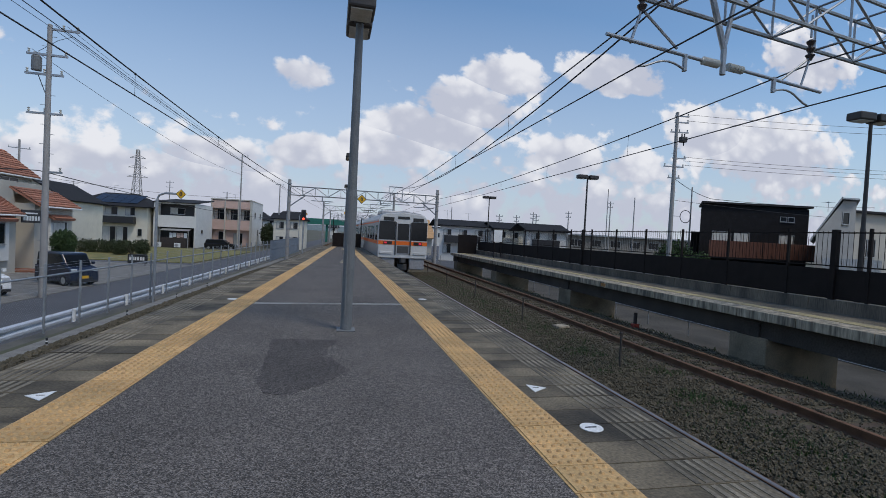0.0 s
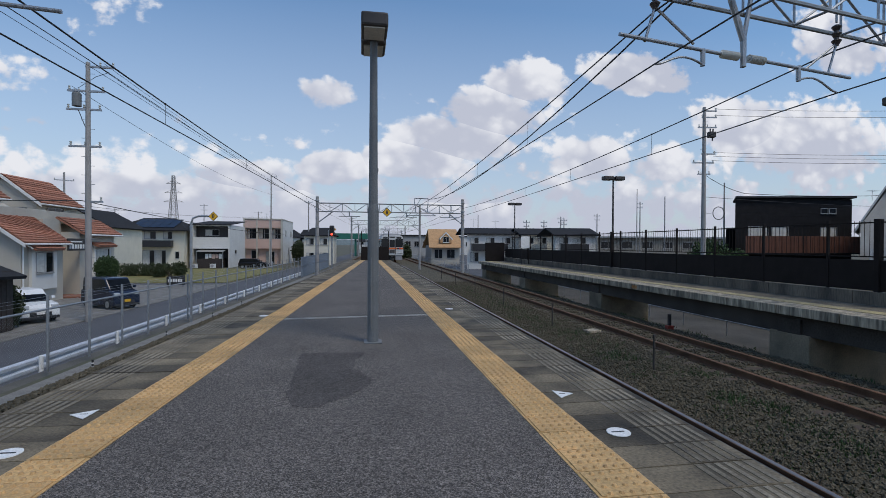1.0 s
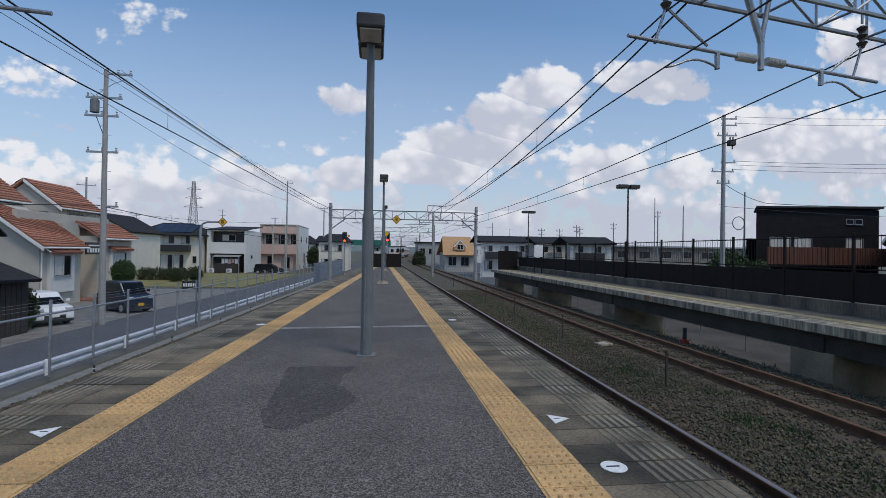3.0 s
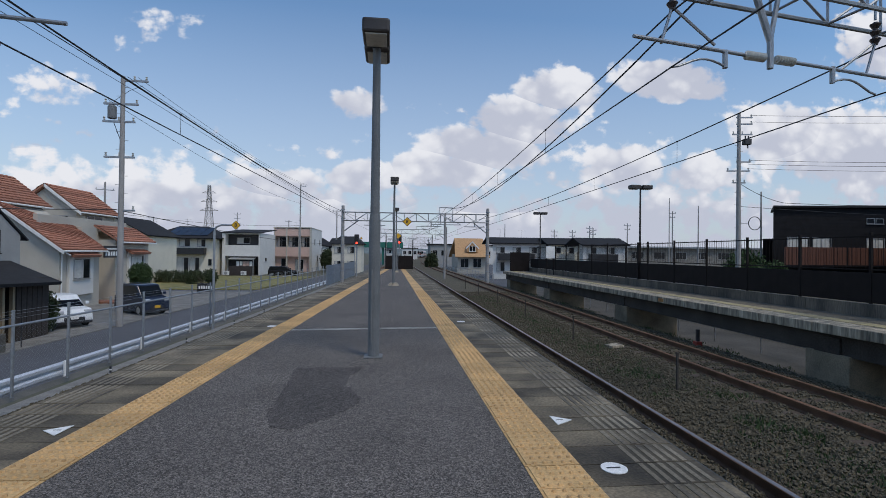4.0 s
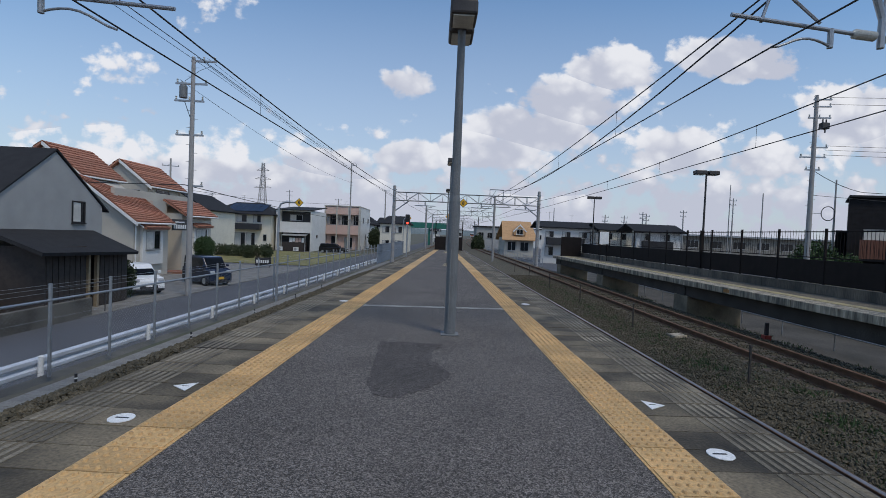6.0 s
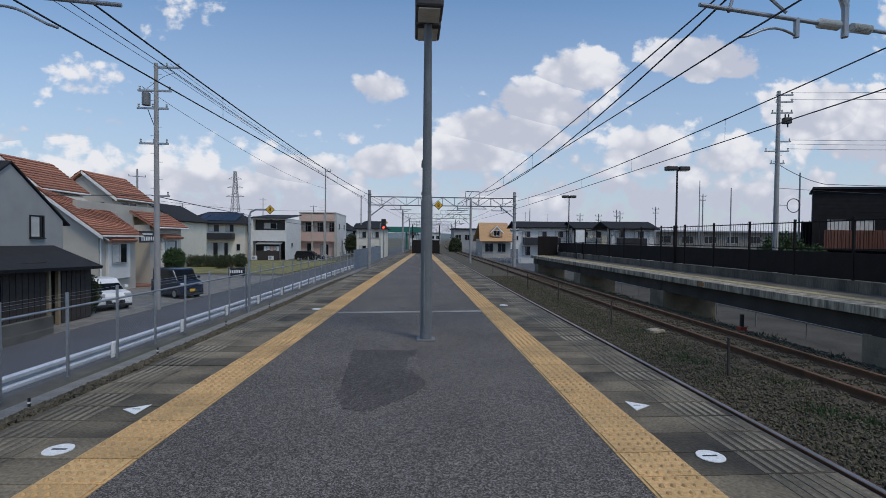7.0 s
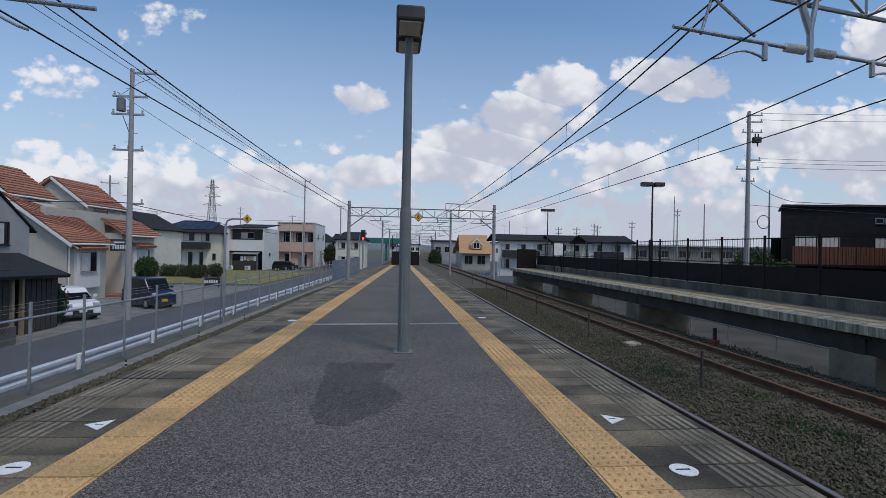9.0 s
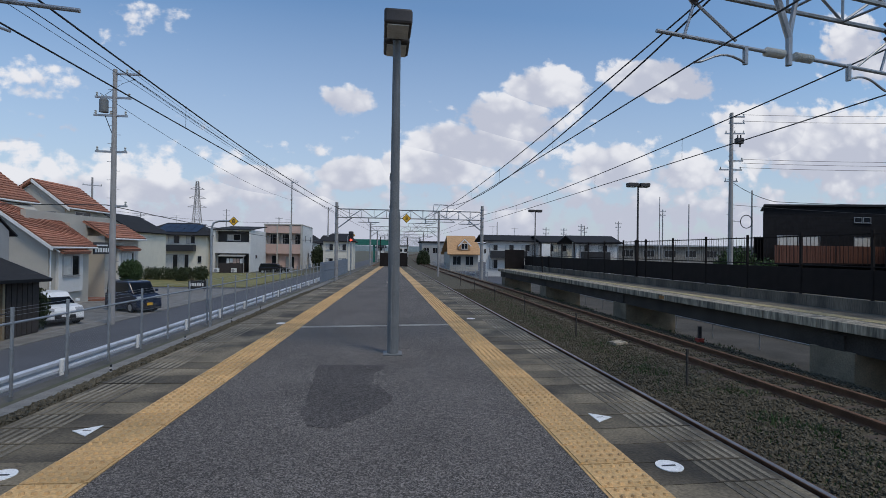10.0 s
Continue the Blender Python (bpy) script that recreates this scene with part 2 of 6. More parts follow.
GLASS_DARK = mat("window_glass", (0.016, 0.018, 0.02), 0.12, var=0.3, scale=1, fine=8, bump=0, spec=0.35)
ALU = mat("aluminium_frame", (0.42, 0.42, 0.42), 0.4, 0.6, var=0.1, bump=0)
STUD = mat("worn_stud", (0.60, 0.375, 0.16), 0.7, var=0.3, scale=8, fine=60, bump=0.2, rnd=0.14, dark=(0.40, 0.26, 0.12), coords="Place")
# underside concrete, platform's shade put into its dark colour; track posts reuse it
UNDER_CONC = mat("shade_dark_concrete", (0.062, 0.054, 0.046), 0.9, var=0.5, scale=1.0, fine=30, bump=0.4, fine_var=0.3)
PIER = mat("tan_concrete", (0.27, 0.22, 0.15), 0.9, var=0.5, scale=1.5, fine=40, bump=0.4, fine_var=0.25)
FADED = mat("faded_tactile", (0.46, 0.38, 0.19), 0.85, var=0.5, scale=3, fine=40, bump=0.3, fine_var=0.3, dark=(0.22, 0.19, 0.12), coords="Place")
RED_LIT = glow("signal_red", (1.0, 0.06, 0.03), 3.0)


# ---------- mesh tools ----------
class Mesh:
    def __init__(self):
        self.v, self.f = [], []

    def add(self, vs, fs):
        n = len(self.v)
        self.v += [tuple(p) for p in vs]
        self.f += [tuple(i + n for i in q) for q in fs]
        return self

    def box(self, x0, x1, y0, y1, z0, z1, c=0.0):
        if x1 < x0: x0, x1 = x1, x0
        if y1 < y0: y0, y1 = y1, y0
        if z1 < z0: z0, z1 = z1, z0
        if c <= 0:
            return self.add([(x0, y0, z0), (x1, y0, z0), (x1, y1, z0), (x0, y1, z0), (x0, y0, z1), (x1, y0, z1), (x1, y1, z1), (x0, y1, z1)],
                            [(0, 3, 2, 1), (4, 5, 6, 7), (0, 1, 5, 4), (1, 2, 6, 5), (2, 3, 7, 6), (3, 0, 4, 7)])
        bm = bmesh.new()
        bmesh.ops.create_cube(bm, size=1)
        bmesh.ops.transform(bm, matrix=Matrix.LocRotScale(((x0 + x1) / 2, (y0 + y1) / 2, (z0 + z1) / 2), None, (x1 - x0, y1 - y0, z1 - z0)), verts=bm.verts)
        bmesh.ops.bevel(bm, geom=bm.edges[:], offset=c, segments=2, affect='EDGES', profile=0.5)
        bm.verts.index_update()
        self.add([v.co for v in bm.verts], [[v.index for v in q.verts] for q in bm.faces])
        bm.free()
        return self

    def tube(self, p, q, r, r2=None, n=10, cap=True):
        p, q = Vector(p), Vector(q)
        d = (q - p).normalized()
        a = d.orthogonal().normalized()
        b = d.cross(a)
        r2 = r if r2 is None else r2
        ring = [(math.cos(2 * math.pi * k / n), math.sin(2 * math.pi * k / n)) for k in range(n)]
        vs = [p + r * (a * s + b * t) for s, t in ring] + [q + r2 * (a * s + b * t) for s, t in ring]
        fs = [(k, (k + 1) % n, n + (k + 1) % n, n + k) for k in range(n)]
        if cap:
            fs += [tuple(reversed(range(n))), tuple(range(n, 2 * n))]
        return self.add(vs, fs)

    def path(self, pts, r, n=6):
        ps = [Vector(p) for p in pts]
        vs, fs = [], []
        a = (ps[1] - ps[0]).orthogonal().normalized()
        for k, p in enumerate(ps):
            d = (ps[min(k + 1, len(ps) - 1)] - ps[max(k - 1, 0)]).normalized()
            a = (a - d * a.dot(d)).normalized()
            b = d.cross(a)
            vs += [p + r * (a * math.cos(2 * math.pi * j / n) + b * math.sin(2 * math.pi * j / n)) for j in range(n)]
        for k in range(len(ps) - 1):
            fs += [(k * n + j, k * n + (j + 1) % n, (k + 1) * n + (j + 1) % n, (k + 1) * n + j) for j in range(n)]
        fs += [tuple(reversed(range(n))), tuple((len(ps) - 1) * n + j for j in range(n))]
        return self.add(vs, fs)

    def prism(self, prof, axis, a, b):
        """A profile of 2D points (counter-clockwise) pushed along an axis from a to b."""
        n = len(prof)
        place = {'x': lambda p, t: (t, p[0], p[1]), 'y': lambda p, t: (p[0], t, p[1]), 'z': lambda p, t: (p[0], p[1], t)}[axis]
        vs = [place(p, a) for p in prof] + [place(p, b) for p in prof]
        fs = [(k, (k + 1) % n, n + (k + 1) % n, n + k) for k in range(n)] + [tuple(reversed(range(n))), tuple(range(n, 2 * n))]
        return self.add(vs, fs)

    def sheared(self, k, y0):
        self.v = [(x + k * (y - y0), y, z) for x, y, z in self.v]
        return self

    def slab(self, pts, t):
        """A polygon in space given a thickness t downwards along its normal."""
        ps = [Vector(p) for p in pts]
        nrm = (ps[1] - ps[0]).cross(ps[2] - ps[0]).normalized()
        n = len(ps)
        vs = ps + [p - nrm * t for p in ps]
        fs = [tuple(range(n)), tuple(reversed(range(n, 2 * n)))] + [(k, n + k, n + (k + 1) % n, (k + 1) % n) for k in range(n)]
        return self.add(vs, fs)

    def ball(self, c, rx, ry, rz, u=10, w=6):
        c = Vector(c)
        vs = [c + Vector((0, 0, rz)), c - Vector((0, 0, rz))]
        for j in range(1, w):
            th = math.pi * j / w
            for k in range(u):
                ph = 2 * math.pi * k / u
                vs.append(c + Vector((rx * math.sin(th) * math.cos(ph), ry * math.sin(th) * math.sin(ph), rz * math.cos(th))))
        at = lambda j, k: 2 + (j - 1) * u + k % u
        fs = [(0, at(1, k), at(1, k + 1)) for k in range(u)] + [(1, at(w - 1, k + 1), at(w - 1, k)) for k in range(u)]
        fs += [(at(j, k), at(j + 1, k), at(j + 1, k + 1), at(j, k + 1)) for j in range(1, w - 1) for k in range(u)]
        return self.add(vs, fs)

    def data(self, name, material, smooth=False):
        me = bpy.data.meshes.new(name)
        me.from_pydata(self.v, [], self.f)
        bm = bmesh.new()
        bm.from_mesh(me)
        bmesh.ops.recalc_face_normals(bm, faces=bm.faces)
        bm.to_mesh(me)
        bm.free()
        me.materials.append(material)
        if smooth:
            for p in me.polygons:
                p.use_smooth = True
        return me


def part(name, mesh, material, parent, label="", smooth=False):
    ob = new(name, mesh.data(name, material, smooth) if isinstance(mesh, Mesh) else mesh)
    if parent is not None:
        ob.parent = parent
    if label:
        ob["label"] = label
    return ob


def thing(name, label, category, m=None, group="", kind=""):
    ob = tagged(new(name), label, category, group, kind)
    ob.empty_display_size = 0.2
    if m is not None:
        ob.matrix_world = m
    return ob


def solid(name, mesh, material, label, category, group="", kind="", smooth=False, m=None):
    ob = tagged(new(name, mesh.data(name, material, smooth)), label, category, group, kind)
    if m is not None:
        ob.matrix_world = m
    return ob


# ---------- plan ----------
EDGE_R, END_Y, START_Y = 2.42, 40.0, -6.0
ZR, ZB = -1.05, -1.20               # rail head, ballast
NEAR_X, FAR_X = 3.92, 7.78          # track centres
GROUND_L, GROUND_R = -2.55, -1.85
LEFT = pose(-2.98, 0, 0, 0, 0, -3.02)   # its y axis runs along the platform's other edge


def lp(x, y, z=0.0):
    return LEFT @ Vector((x, y, z))


def bend(y):
    """How far the line has swung to the side by y."""
    return 0.0 if y < 70 else 0.00042 * (y - 70) ** 2 if y < 190 else 6.048 + 0.1008 * (y - 190)


# ---------- ground ----------
def build_ground():
    g = Mesh()
    ys = [-60, -20, 0, 20, 40, 70, 110, 160, 260, 500, 1200, 3500]
    def row(y):
        lx = LEFT.to_3x3() @ Vector((0, 1, 0))
        l0 = -2.85 + lx.x / lx.y * min(y, 120)
        b = bend(min(y, 260))
        xs = [-3000, l0 - 4.6, l0 - 4.55, 9.25 + b, 9.9 + b, 3000]
        zs = [GROUND_L, GROUND_L, -1.6, -1.4, GROUND_R, GROUND_R]
        if y > 300:
            zs = [-2.2] * 6
        return [(x, y, z) for x, z in zip(xs, zs)]
    vs = []
    for y in ys:
        vs += row(y)
    fs = [(6 * j + k, 6 * j + k + 1, 6 * (j + 1) + k + 1, 6 * (j + 1) + k) for j in range(len(ys) - 1) for k in range(5)]
    g.add(vs, fs)
    solid("ground", g, EARTH, "flat earth and weedy verge round the railway", "ground", kind="structure")
    # street beside the line
    r = Mesh().box(-11.75, -6.3, -25, 260, GROUND_L - 0.2, GROUND_L + 0.02)
    road = solid("road", r, ROAD, "grey asphalt street beside the railway", "road", kind="structure", m=LEFT)
    k = Mesh()
    for j in range(60):
        k.box(-12.0, -11.78, -20 + j * 2, -18.02 + j * 2, GROUND_L - 0.2, GROUND_L + 0.06, 0.01)
    solid("kerb", k, CONCRETE, "pale concrete kerb stones along the street", "kerb", kind="structure", m=LEFT)
    k = Mesh().box(-6.35, -6.1, -25, 200, GROUND_L - 0.3, GROUND_L + 0.12, 0.02)
    solid("road_edge_beam", k, CONCRETE, "low concrete edge beam under the guard rail", "kerb", kind="structure", m=LEFT)
    k = Mesh().box(-6.75, -6.65, -25, 200, GROUND_L + 0.02, GROUND_L + 0.026)
    solid("road_marking", k, WHITE, "worn white edge lines on the street", "road marking", kind="structure", m=LEFT)
    # yards on the far side of the street
    y = Mesh().box(-30, -12.02, 8, 47, GROUND_L - 0.2, GROUND_L + 0.05)
    solid("pavement", y, CONCRETE, "pale concrete forecourt before the houses", "pavement", kind="structure", m=LEFT)
    y = Mesh().box(-40, -12.6, 49, 76, GROUND_L - 0.2, GROUND_L + 0.10)
    solid("lawn", y, GRASS, "patchy yellow-green lawn on the empty plot", "lawn", kind="stuff", m=LEFT)
    y = Mesh().box(-60, -11.8, 46.2, 49.5, GROUND_L - 0.2, GROUND_L + 0.02)
    solid("side_street", y, ROAD, "grey asphalt side street", "road", kind="structure", m=LEFT)
    # wall that carries the line above the street
    w = Mesh().box(-4.80, -3.98, -25, 190, GROUND_L - 0.3, -1.60, 0.02)
    solid("retaining_wall", w, CONCRETE_DARK, "weathered concrete retaining wall below the wire fence", "wall", kind="structure", m=LEFT)
    ct = thing("cable_trough", "weathered concrete cable trough with short lids along the ballast", "trough", LEFT, kind="structure")
    part("channel", Mesh().box(-3.95, -3.45, -25, 120, -1.75, -1.50, 0.015), CONCRETE_DARK, ct)
    part("lip", Mesh().box(-3.45, -3.38, -25, 120, -1.75, -1.44, 0.01), CONCRETE, ct)
    lid = Mesh().box(-3.90, -3.50, 0.006, 0.494, -1.50, -1.455, 0.008).data("lid", CONCRETE)
    for k in range(90):
        q = new("lid", lid)
        q.parent, q.matrix_basis = ct, pose(0, 0.5 * k, 0)
    # lane below the opposite platform
    w = Mesh().box(10.2, 15.4, -25, 60, GROUND_R - 0.2, GROUND_R + 0.03)
    bw = thing("block_wall", "dark stained block wall behind the lane", "wall", kind="structure")
    for k in range(22):
        for j in range(6):
            part("block", Mesh().box(15.5, 15.68, -20 + k * 2.8 + (j % 2) * 0.2, -17.22 + k * 2.8 + (j % 2) * 0.2, GROUND_R + j * 0.2, GROUND_R + 0.19 + j * 0.2), CONCRETE_DARK, bw)
    solid("lane", w, LANE, "dark grey asphalt lane below the opposite platform", "road", kind="structure")
    w = Mesh().box(9.2, 40, 46, 200, GROUND_R - 0.2, GROUND_R + 0.04)
    solid("street_beyond", w, ROAD, "grey asphalt street past the platform's end", "road", kind="structure")


def swept(prof, cx, y0, y1, step, z):
    """A profile of (x, z) swept along the line at offset cx."""
    ys = [y0]
    while ys[-1] < y1:
        ys.append(min(y1, ys[-1] + step))
    n = len(prof)
    vs = [(cx + bend(y) + px, y, z + pz) for y in ys for px, pz in prof]
    fs = [(j * n + k, j * n + (k + 1) % n, (j + 1) * n + (k + 1) % n, (j + 1) * n + k) for j in range(len(ys) - 1) for k in range(n)]
    fs += [tuple(range(n)), tuple((len(ys) - 1) * n + k for k in range(n))]
    return Mesh().add(vs, fs)


RAIL = [(-0.06, -0.15), (0.06, -0.15), (0.06, -0.135), (0.012, -0.12), (0.012, -0.045), (0.034, -0.035), (0.034, -0.004), (-0.034, -0.004), (-0.034, -0.035),
        (-0.012, -0.045), (-0.012, -0.12), (-0.06, -0.135)]
RAIL = [(x * 1.3, z) for x, z in RAIL]
HEAD = [(-0.03, -0.004), (0.03, -0.004), (0.026, 0.0), (-0.026, 0.0)]


def build_tracks():
    bed = swept([(-1.6, -0.6), (6.4, -0.6), (5.35, 0.0), (-1.6, 0.0)], NEAR_X, -20, 900, 10, ZB)
    solid("ballast_bed", bed, BALLAST, "grey-brown ballast bed with moss and weeds", "ballast", kind="stuff")
    lb = Mesh().prism([(-3.5, -1.9), (0.6, -1.9), (0.6, ZB), (-2.6, ZB), (-3.42, -1.5)], 'y', -20, 300)
    solid("ballast_bed", lb, BALLAST, "dark grey ballast shoulder beside the platform", "ballast", kind="stuff", m=LEFT)
    for cx, label, head in ((NEAR_X, "worn steel track with rusty rails beside the platform", RAIL_TOP), (FAR_X, "rust-brown track along the opposite platform", RUST)):
        tr = thing("track", label, "railway track")
        for s in (-0.5665, 0.5665):
            rl = part("rail", swept(RAIL, cx + s, -20, 900, 6, ZR), RUST, tr)
            part("rail_head", swept(HEAD, cx + s, -20, 900, 6, ZR), head, rl)
        sl = Mesh().box(-1.0, 1.0, -0.11, 0.11, -0.16, 0.0, 0.015).data("sleeper", SLEEPER)
        for j in range(150):
            y = -8 + j * 0.62
            o = new("sleeper", sl)
            o.parent = tr
            o.matrix_basis = pose(cx + bend(y), y, ZR - 0.146)
    tr = thing("track", "rusty track on the platform's other side", "railway track", LEFT)
    for s in (-0.5665, 0.5665):
        rl = part("rail", Mesh().prism(RAIL, 'y', -20, 300), RUST, tr)
        rl.matrix_basis = pose(-1.5 + s, 0, ZR)


def build_stones():
    """Loose ballast stones where the camera is nearest, and thinner farther on."""
    rng = random.Random(4)
    m = Mesh()
    octa = [(1, 0, 0), (-1, 0, 0), (0, 1, 0), (0, -1, 0), (0, 0, 1), (0, 0, -1)]
    fo = [(0, 2, 4), (2, 1, 4), (1, 3, 4), (3, 0, 4), (2, 0, 5), (1, 2, 5), (3, 1, 5), (0, 3, 5)]
    def stone(p, s):
        e = Euler((rng.random() * 6, rng.random() * 6, rng.random() * 6)).to_matrix()
        vs = [Vector(p) + e @ (Vector(o) * s * rng.uniform(0.6, 1.3)) for o in octa]
        m.add(vs, fo)
    for _ in range(60000):
        y = 1.5 + 30 * rng.random() ** 1.7
        x = rng.uniform(3.6, 9.3)
        if any(abs(x - c - s) < 0.09 for c in (NEAR_X, FAR_X) for s in (-0.5665, 0.5665)):
            continue
        if abs(x - FAR_X) < 1.0 and ((y + 8) % 0.62 < 0.2 or (y + 8) % 0.62 > 0.5) and rng.random() < 0.85:
            continue
        stone((x, y, ZB + 0.012 + rng.random() * 0.02), rng.uniform(0.016, 0.036))
    solid("ballast_stones", m, STONE, "loose grey ballast stones between the tracks", "ballast", kind="stuff")
    m = Mesh()
    for _ in range(14000):
        y = 1.0 + 30 * rng.random() ** 1.6
        q = rng.uniform(-3.45, -2.2)
        p = lp(q, y, ZB + 0.02 + rng.random() * 0.05 - max(0.0, -2.6 - q) * 0.34)
        stone(p, rng.uniform(0.026, 0.055))
    solid("ballast_stones", m, STONE, "loose dark ballast stones beside the platform", "ballast", kind="stuff")


def blades(m, rng, cx, cy, z, r, n, h):
    for _ in range(n):
        a, d = rng.random() * 6.28, r * rng.random() ** 0.7
        x, y = cx + d * math.cos(a), cy + d * math.sin(a)
        t, w, hh = rng.random() * 6.28, 0.006 + 0.01 * rng.random(), h * rng.uniform(0.4, 1.2)
        dx, dy = w * math.cos(t), w * math.sin(t)
        bx, by = rng.uniform(-0.5, 0.5) * hh, rng.uniform(-0.5, 0.5) * hh
        m.add([(x - dx, y - dy, z), (x + dx, y + dy, z), (x + bx, y + by, z + hh)], [(0, 1, 2)])


def build_weeds():
    rng = random.Random(9)
    m = Mesh()
    for cx, cy, r, n in ((6.0, 6.4, 0.35, 300), (6.3, 5.9, 0.25, 200), (5.7, 9.5, 0.5, 260), (6.2, 12.5, 0.6, 260), (5.6, 15.5, 0.7, 260), (6.0, 4.4, 0.3, 90), (6.6, 7.8, 0.3, 120)):
        blades(m, rng, cx, cy, ZB, r, n, 0.10)
    for _ in range(620):
        y = 2.5 + 26 * rng.random()
        if noise.noise((y * 0.35, 2.0, 0)) > -0.25:
            blades(m, rng, rng.gauss(5.75, 0.5), y, ZB, 0.24, 34, 0.05)
    for _ in range(260):
        blades(m, rng, rng.uniform(8.85, 9.9), rng.uniform(2, 34), ZB - 0.12, 0.25, 26, 0.09)
    solid("weeds", m, LEAF, "low green weeds growing in the ballast", "weeds", kind="stuff")


# ---------- platform ----------
def deck_points(xl, xr):
    return [(lp(xl, START_Y).x, START_Y), (xr, START_Y), (xr, END_Y), (lp(xl, END_Y).x, END_Y)]


def flat(m, pts, z0, z1):
    return m.prism(pts, 'z', z0, z1)


def tile_mesh(w, dots):
    """A tactile block with raised studs and one long bar; its origin at the corner nearest the platform's middle, x towards the edge."""
    m = Mesh().box(0.0, w, 0.005, 0.295, -0.03, 0.004)
    m.box(0.018, 0.046, 0.014, 0.286, 0.004, 0.011)
    if dots is None:
        m = Mesh()
        for i in range(5):
            for j in range(4):
                x, y = 0.078 + i * (w - 0.115) / 4, 0.038 + j * 0.075
                r, r2 = 0.017, 0.011
                n = 6
                ring = [(math.cos(6.2832 * k / n), math.sin(6.2832 * k / n)) for k in range(n)]
                m.add([(x + r * a, y + r * b, 0.004) for a, b in ring] + [(x + r2 * a, y + r2 * b, 0.017) for a, b in ring],
                      [(k, (k + 1) % n, n + (k + 1) % n, n + k) for k in range(n)] + [tuple(range(n, 2 * n))])
    return m


def paver_mesh(w):
    """A paving slab; x runs from the tactile blocks to the edge, with raised anti-slip bars on the outer part."""
    m = Mesh().box(0, w, 0.005, 0.295, -0.08, 0.0)
    return m


def bars_mesh(w):
    m = Mesh()
    for k in range(6):
        x = w - 0.09 - k * 0.066
        m.box(x, x + 0.034, 0.012, 0.288, 0.0, 0.004)
    return m


def build_platform():
    pf = thing("platform", "island platform with dark asphalt and weathered concrete edges", "platform", kind="structure")
    part("deck", flat(Mesh(), deck_points(0.0, EDGE_R), -0.30, -0.035), CONCRETE_DARK, pf)
    part("platform_wall", flat(Mesh(), deck_points(0.35, EDGE_R - 0.35), -1.6, -0.29), CONCRETE_DARK, pf)
    part("asphalt", flat(Mesh(), deck_points(1.205, 1.246), -0.05, 0.0), ASPHALT, pf, "dark worn platform asphalt")
    far_t, studs = tile_mesh(0.369, False).data("tactile_tile", TACTILE), tile_mesh(0.369, None).data("studs", STUD)
    wr = EDGE_R - 1.615
    pav, bar = paver_mesh(wr).data("paver", PAVER), bars_mesh(wr).data("grip_bars", RIDGE)
    rng = random.Random(2)
    for j in range(-27, 125):
        y = 2.3 + 0.3 * j
        if y < START_Y + 0.1 or y > END_Y - 0.3:
            continue
        dz = rng.uniform(-0.0015, 0.0015)
        for side in (0, 1):
            base = pose(1.246, y, dz) if side == 0 else LEFT @ pose(1.2, y + 0.12, dz) @ Matrix.Scale(-1, 4, (1, 0, 0))
            if side == 1:
                base = LEFT @ pose(1.2, y + 0.42, dz, 0, 0, 180)
            o = new("tactile_tile", far_t)
            o.parent, o.matrix_basis = pf, base
            if y < 17:
                new("studs", studs).parent = o
            o = new("paver", pav)
            o.parent, o.matrix_basis = pf, base @ pose(0.371, 0, rng.uniform(-0.003, 0.001))
            b = new("grip_bars", bar)
            b.parent = o
    part("edge_nosing", Mesh().box(EDGE_R - 0.004, EDGE_R + 0.02, START_Y, END_Y, -0.10, -0.004, 0.004), BLACK, pf, "black rubber edge strip")
    jm = Mesh().box(-1.33, 1.24, 8.31, 8.325, 0.0, 0.004).box(-1.33, 1.24, 8.40, 8.415, 0.0, 0.004)
    for q in range(len(jm.v)):
        x, y, z = jm.v[q]
        jm.v[q] = (x, y + 0.067 * x, z)
    part("expansion_joint", jm, PORCELAIN, pf, "pale metal joint strips")
    # darker repair
    prof = [(-0.71, 5.42), (0.06, 5.40), (-0.07, 4.95), (-0.06, 4.6), (0.12, 4.2), (0.06, 3.9), (-0.24, 3.5), (-0.42, 3.36), (-0.58, 3.5), (-0.64, 3.75), (-0.66, 4.5)]
    fine = []
    for p, q in zip(prof, prof[1:] + prof[:1]):
        for k in range(6):
            x, y = p[0] + (q[0] - p[0]) * k / 6, p[1] + (q[1] - p[1]) * k / 6
            fine.append((x + 0.05 * noise.noise((x * 7, y * 7, 0)), y + 0.06 * noise.noise((x * 7, y * 7, 4))))
    part("repair_patch", flat(Mesh(), list(reversed(fine)), -0.01, 0.0025), PATCH, pf, "darker rough asphalt repair")


def text_mesh(txt, size, material, depth=0.002):
    cu = bpy.data.curves.new("lettering", 'FONT')
    cu.body, cu.size, cu.align_x, cu.align_y, cu.extrude = txt, size, 'CENTER', 'CENTER', depth
    cu.offset = size * 0.008
    tmp = bpy.data.objects.new("lettering", cu)
    scene.collection.objects.link(tmp)
    me = bpy.data.meshes.new_from_object(tmp.evaluated_get(bpy.context.evaluated_depsgraph_get()))
    bpy.data.objects.remove(tmp)
    me.materials.clear()
    me.materials.append(material)
    return me


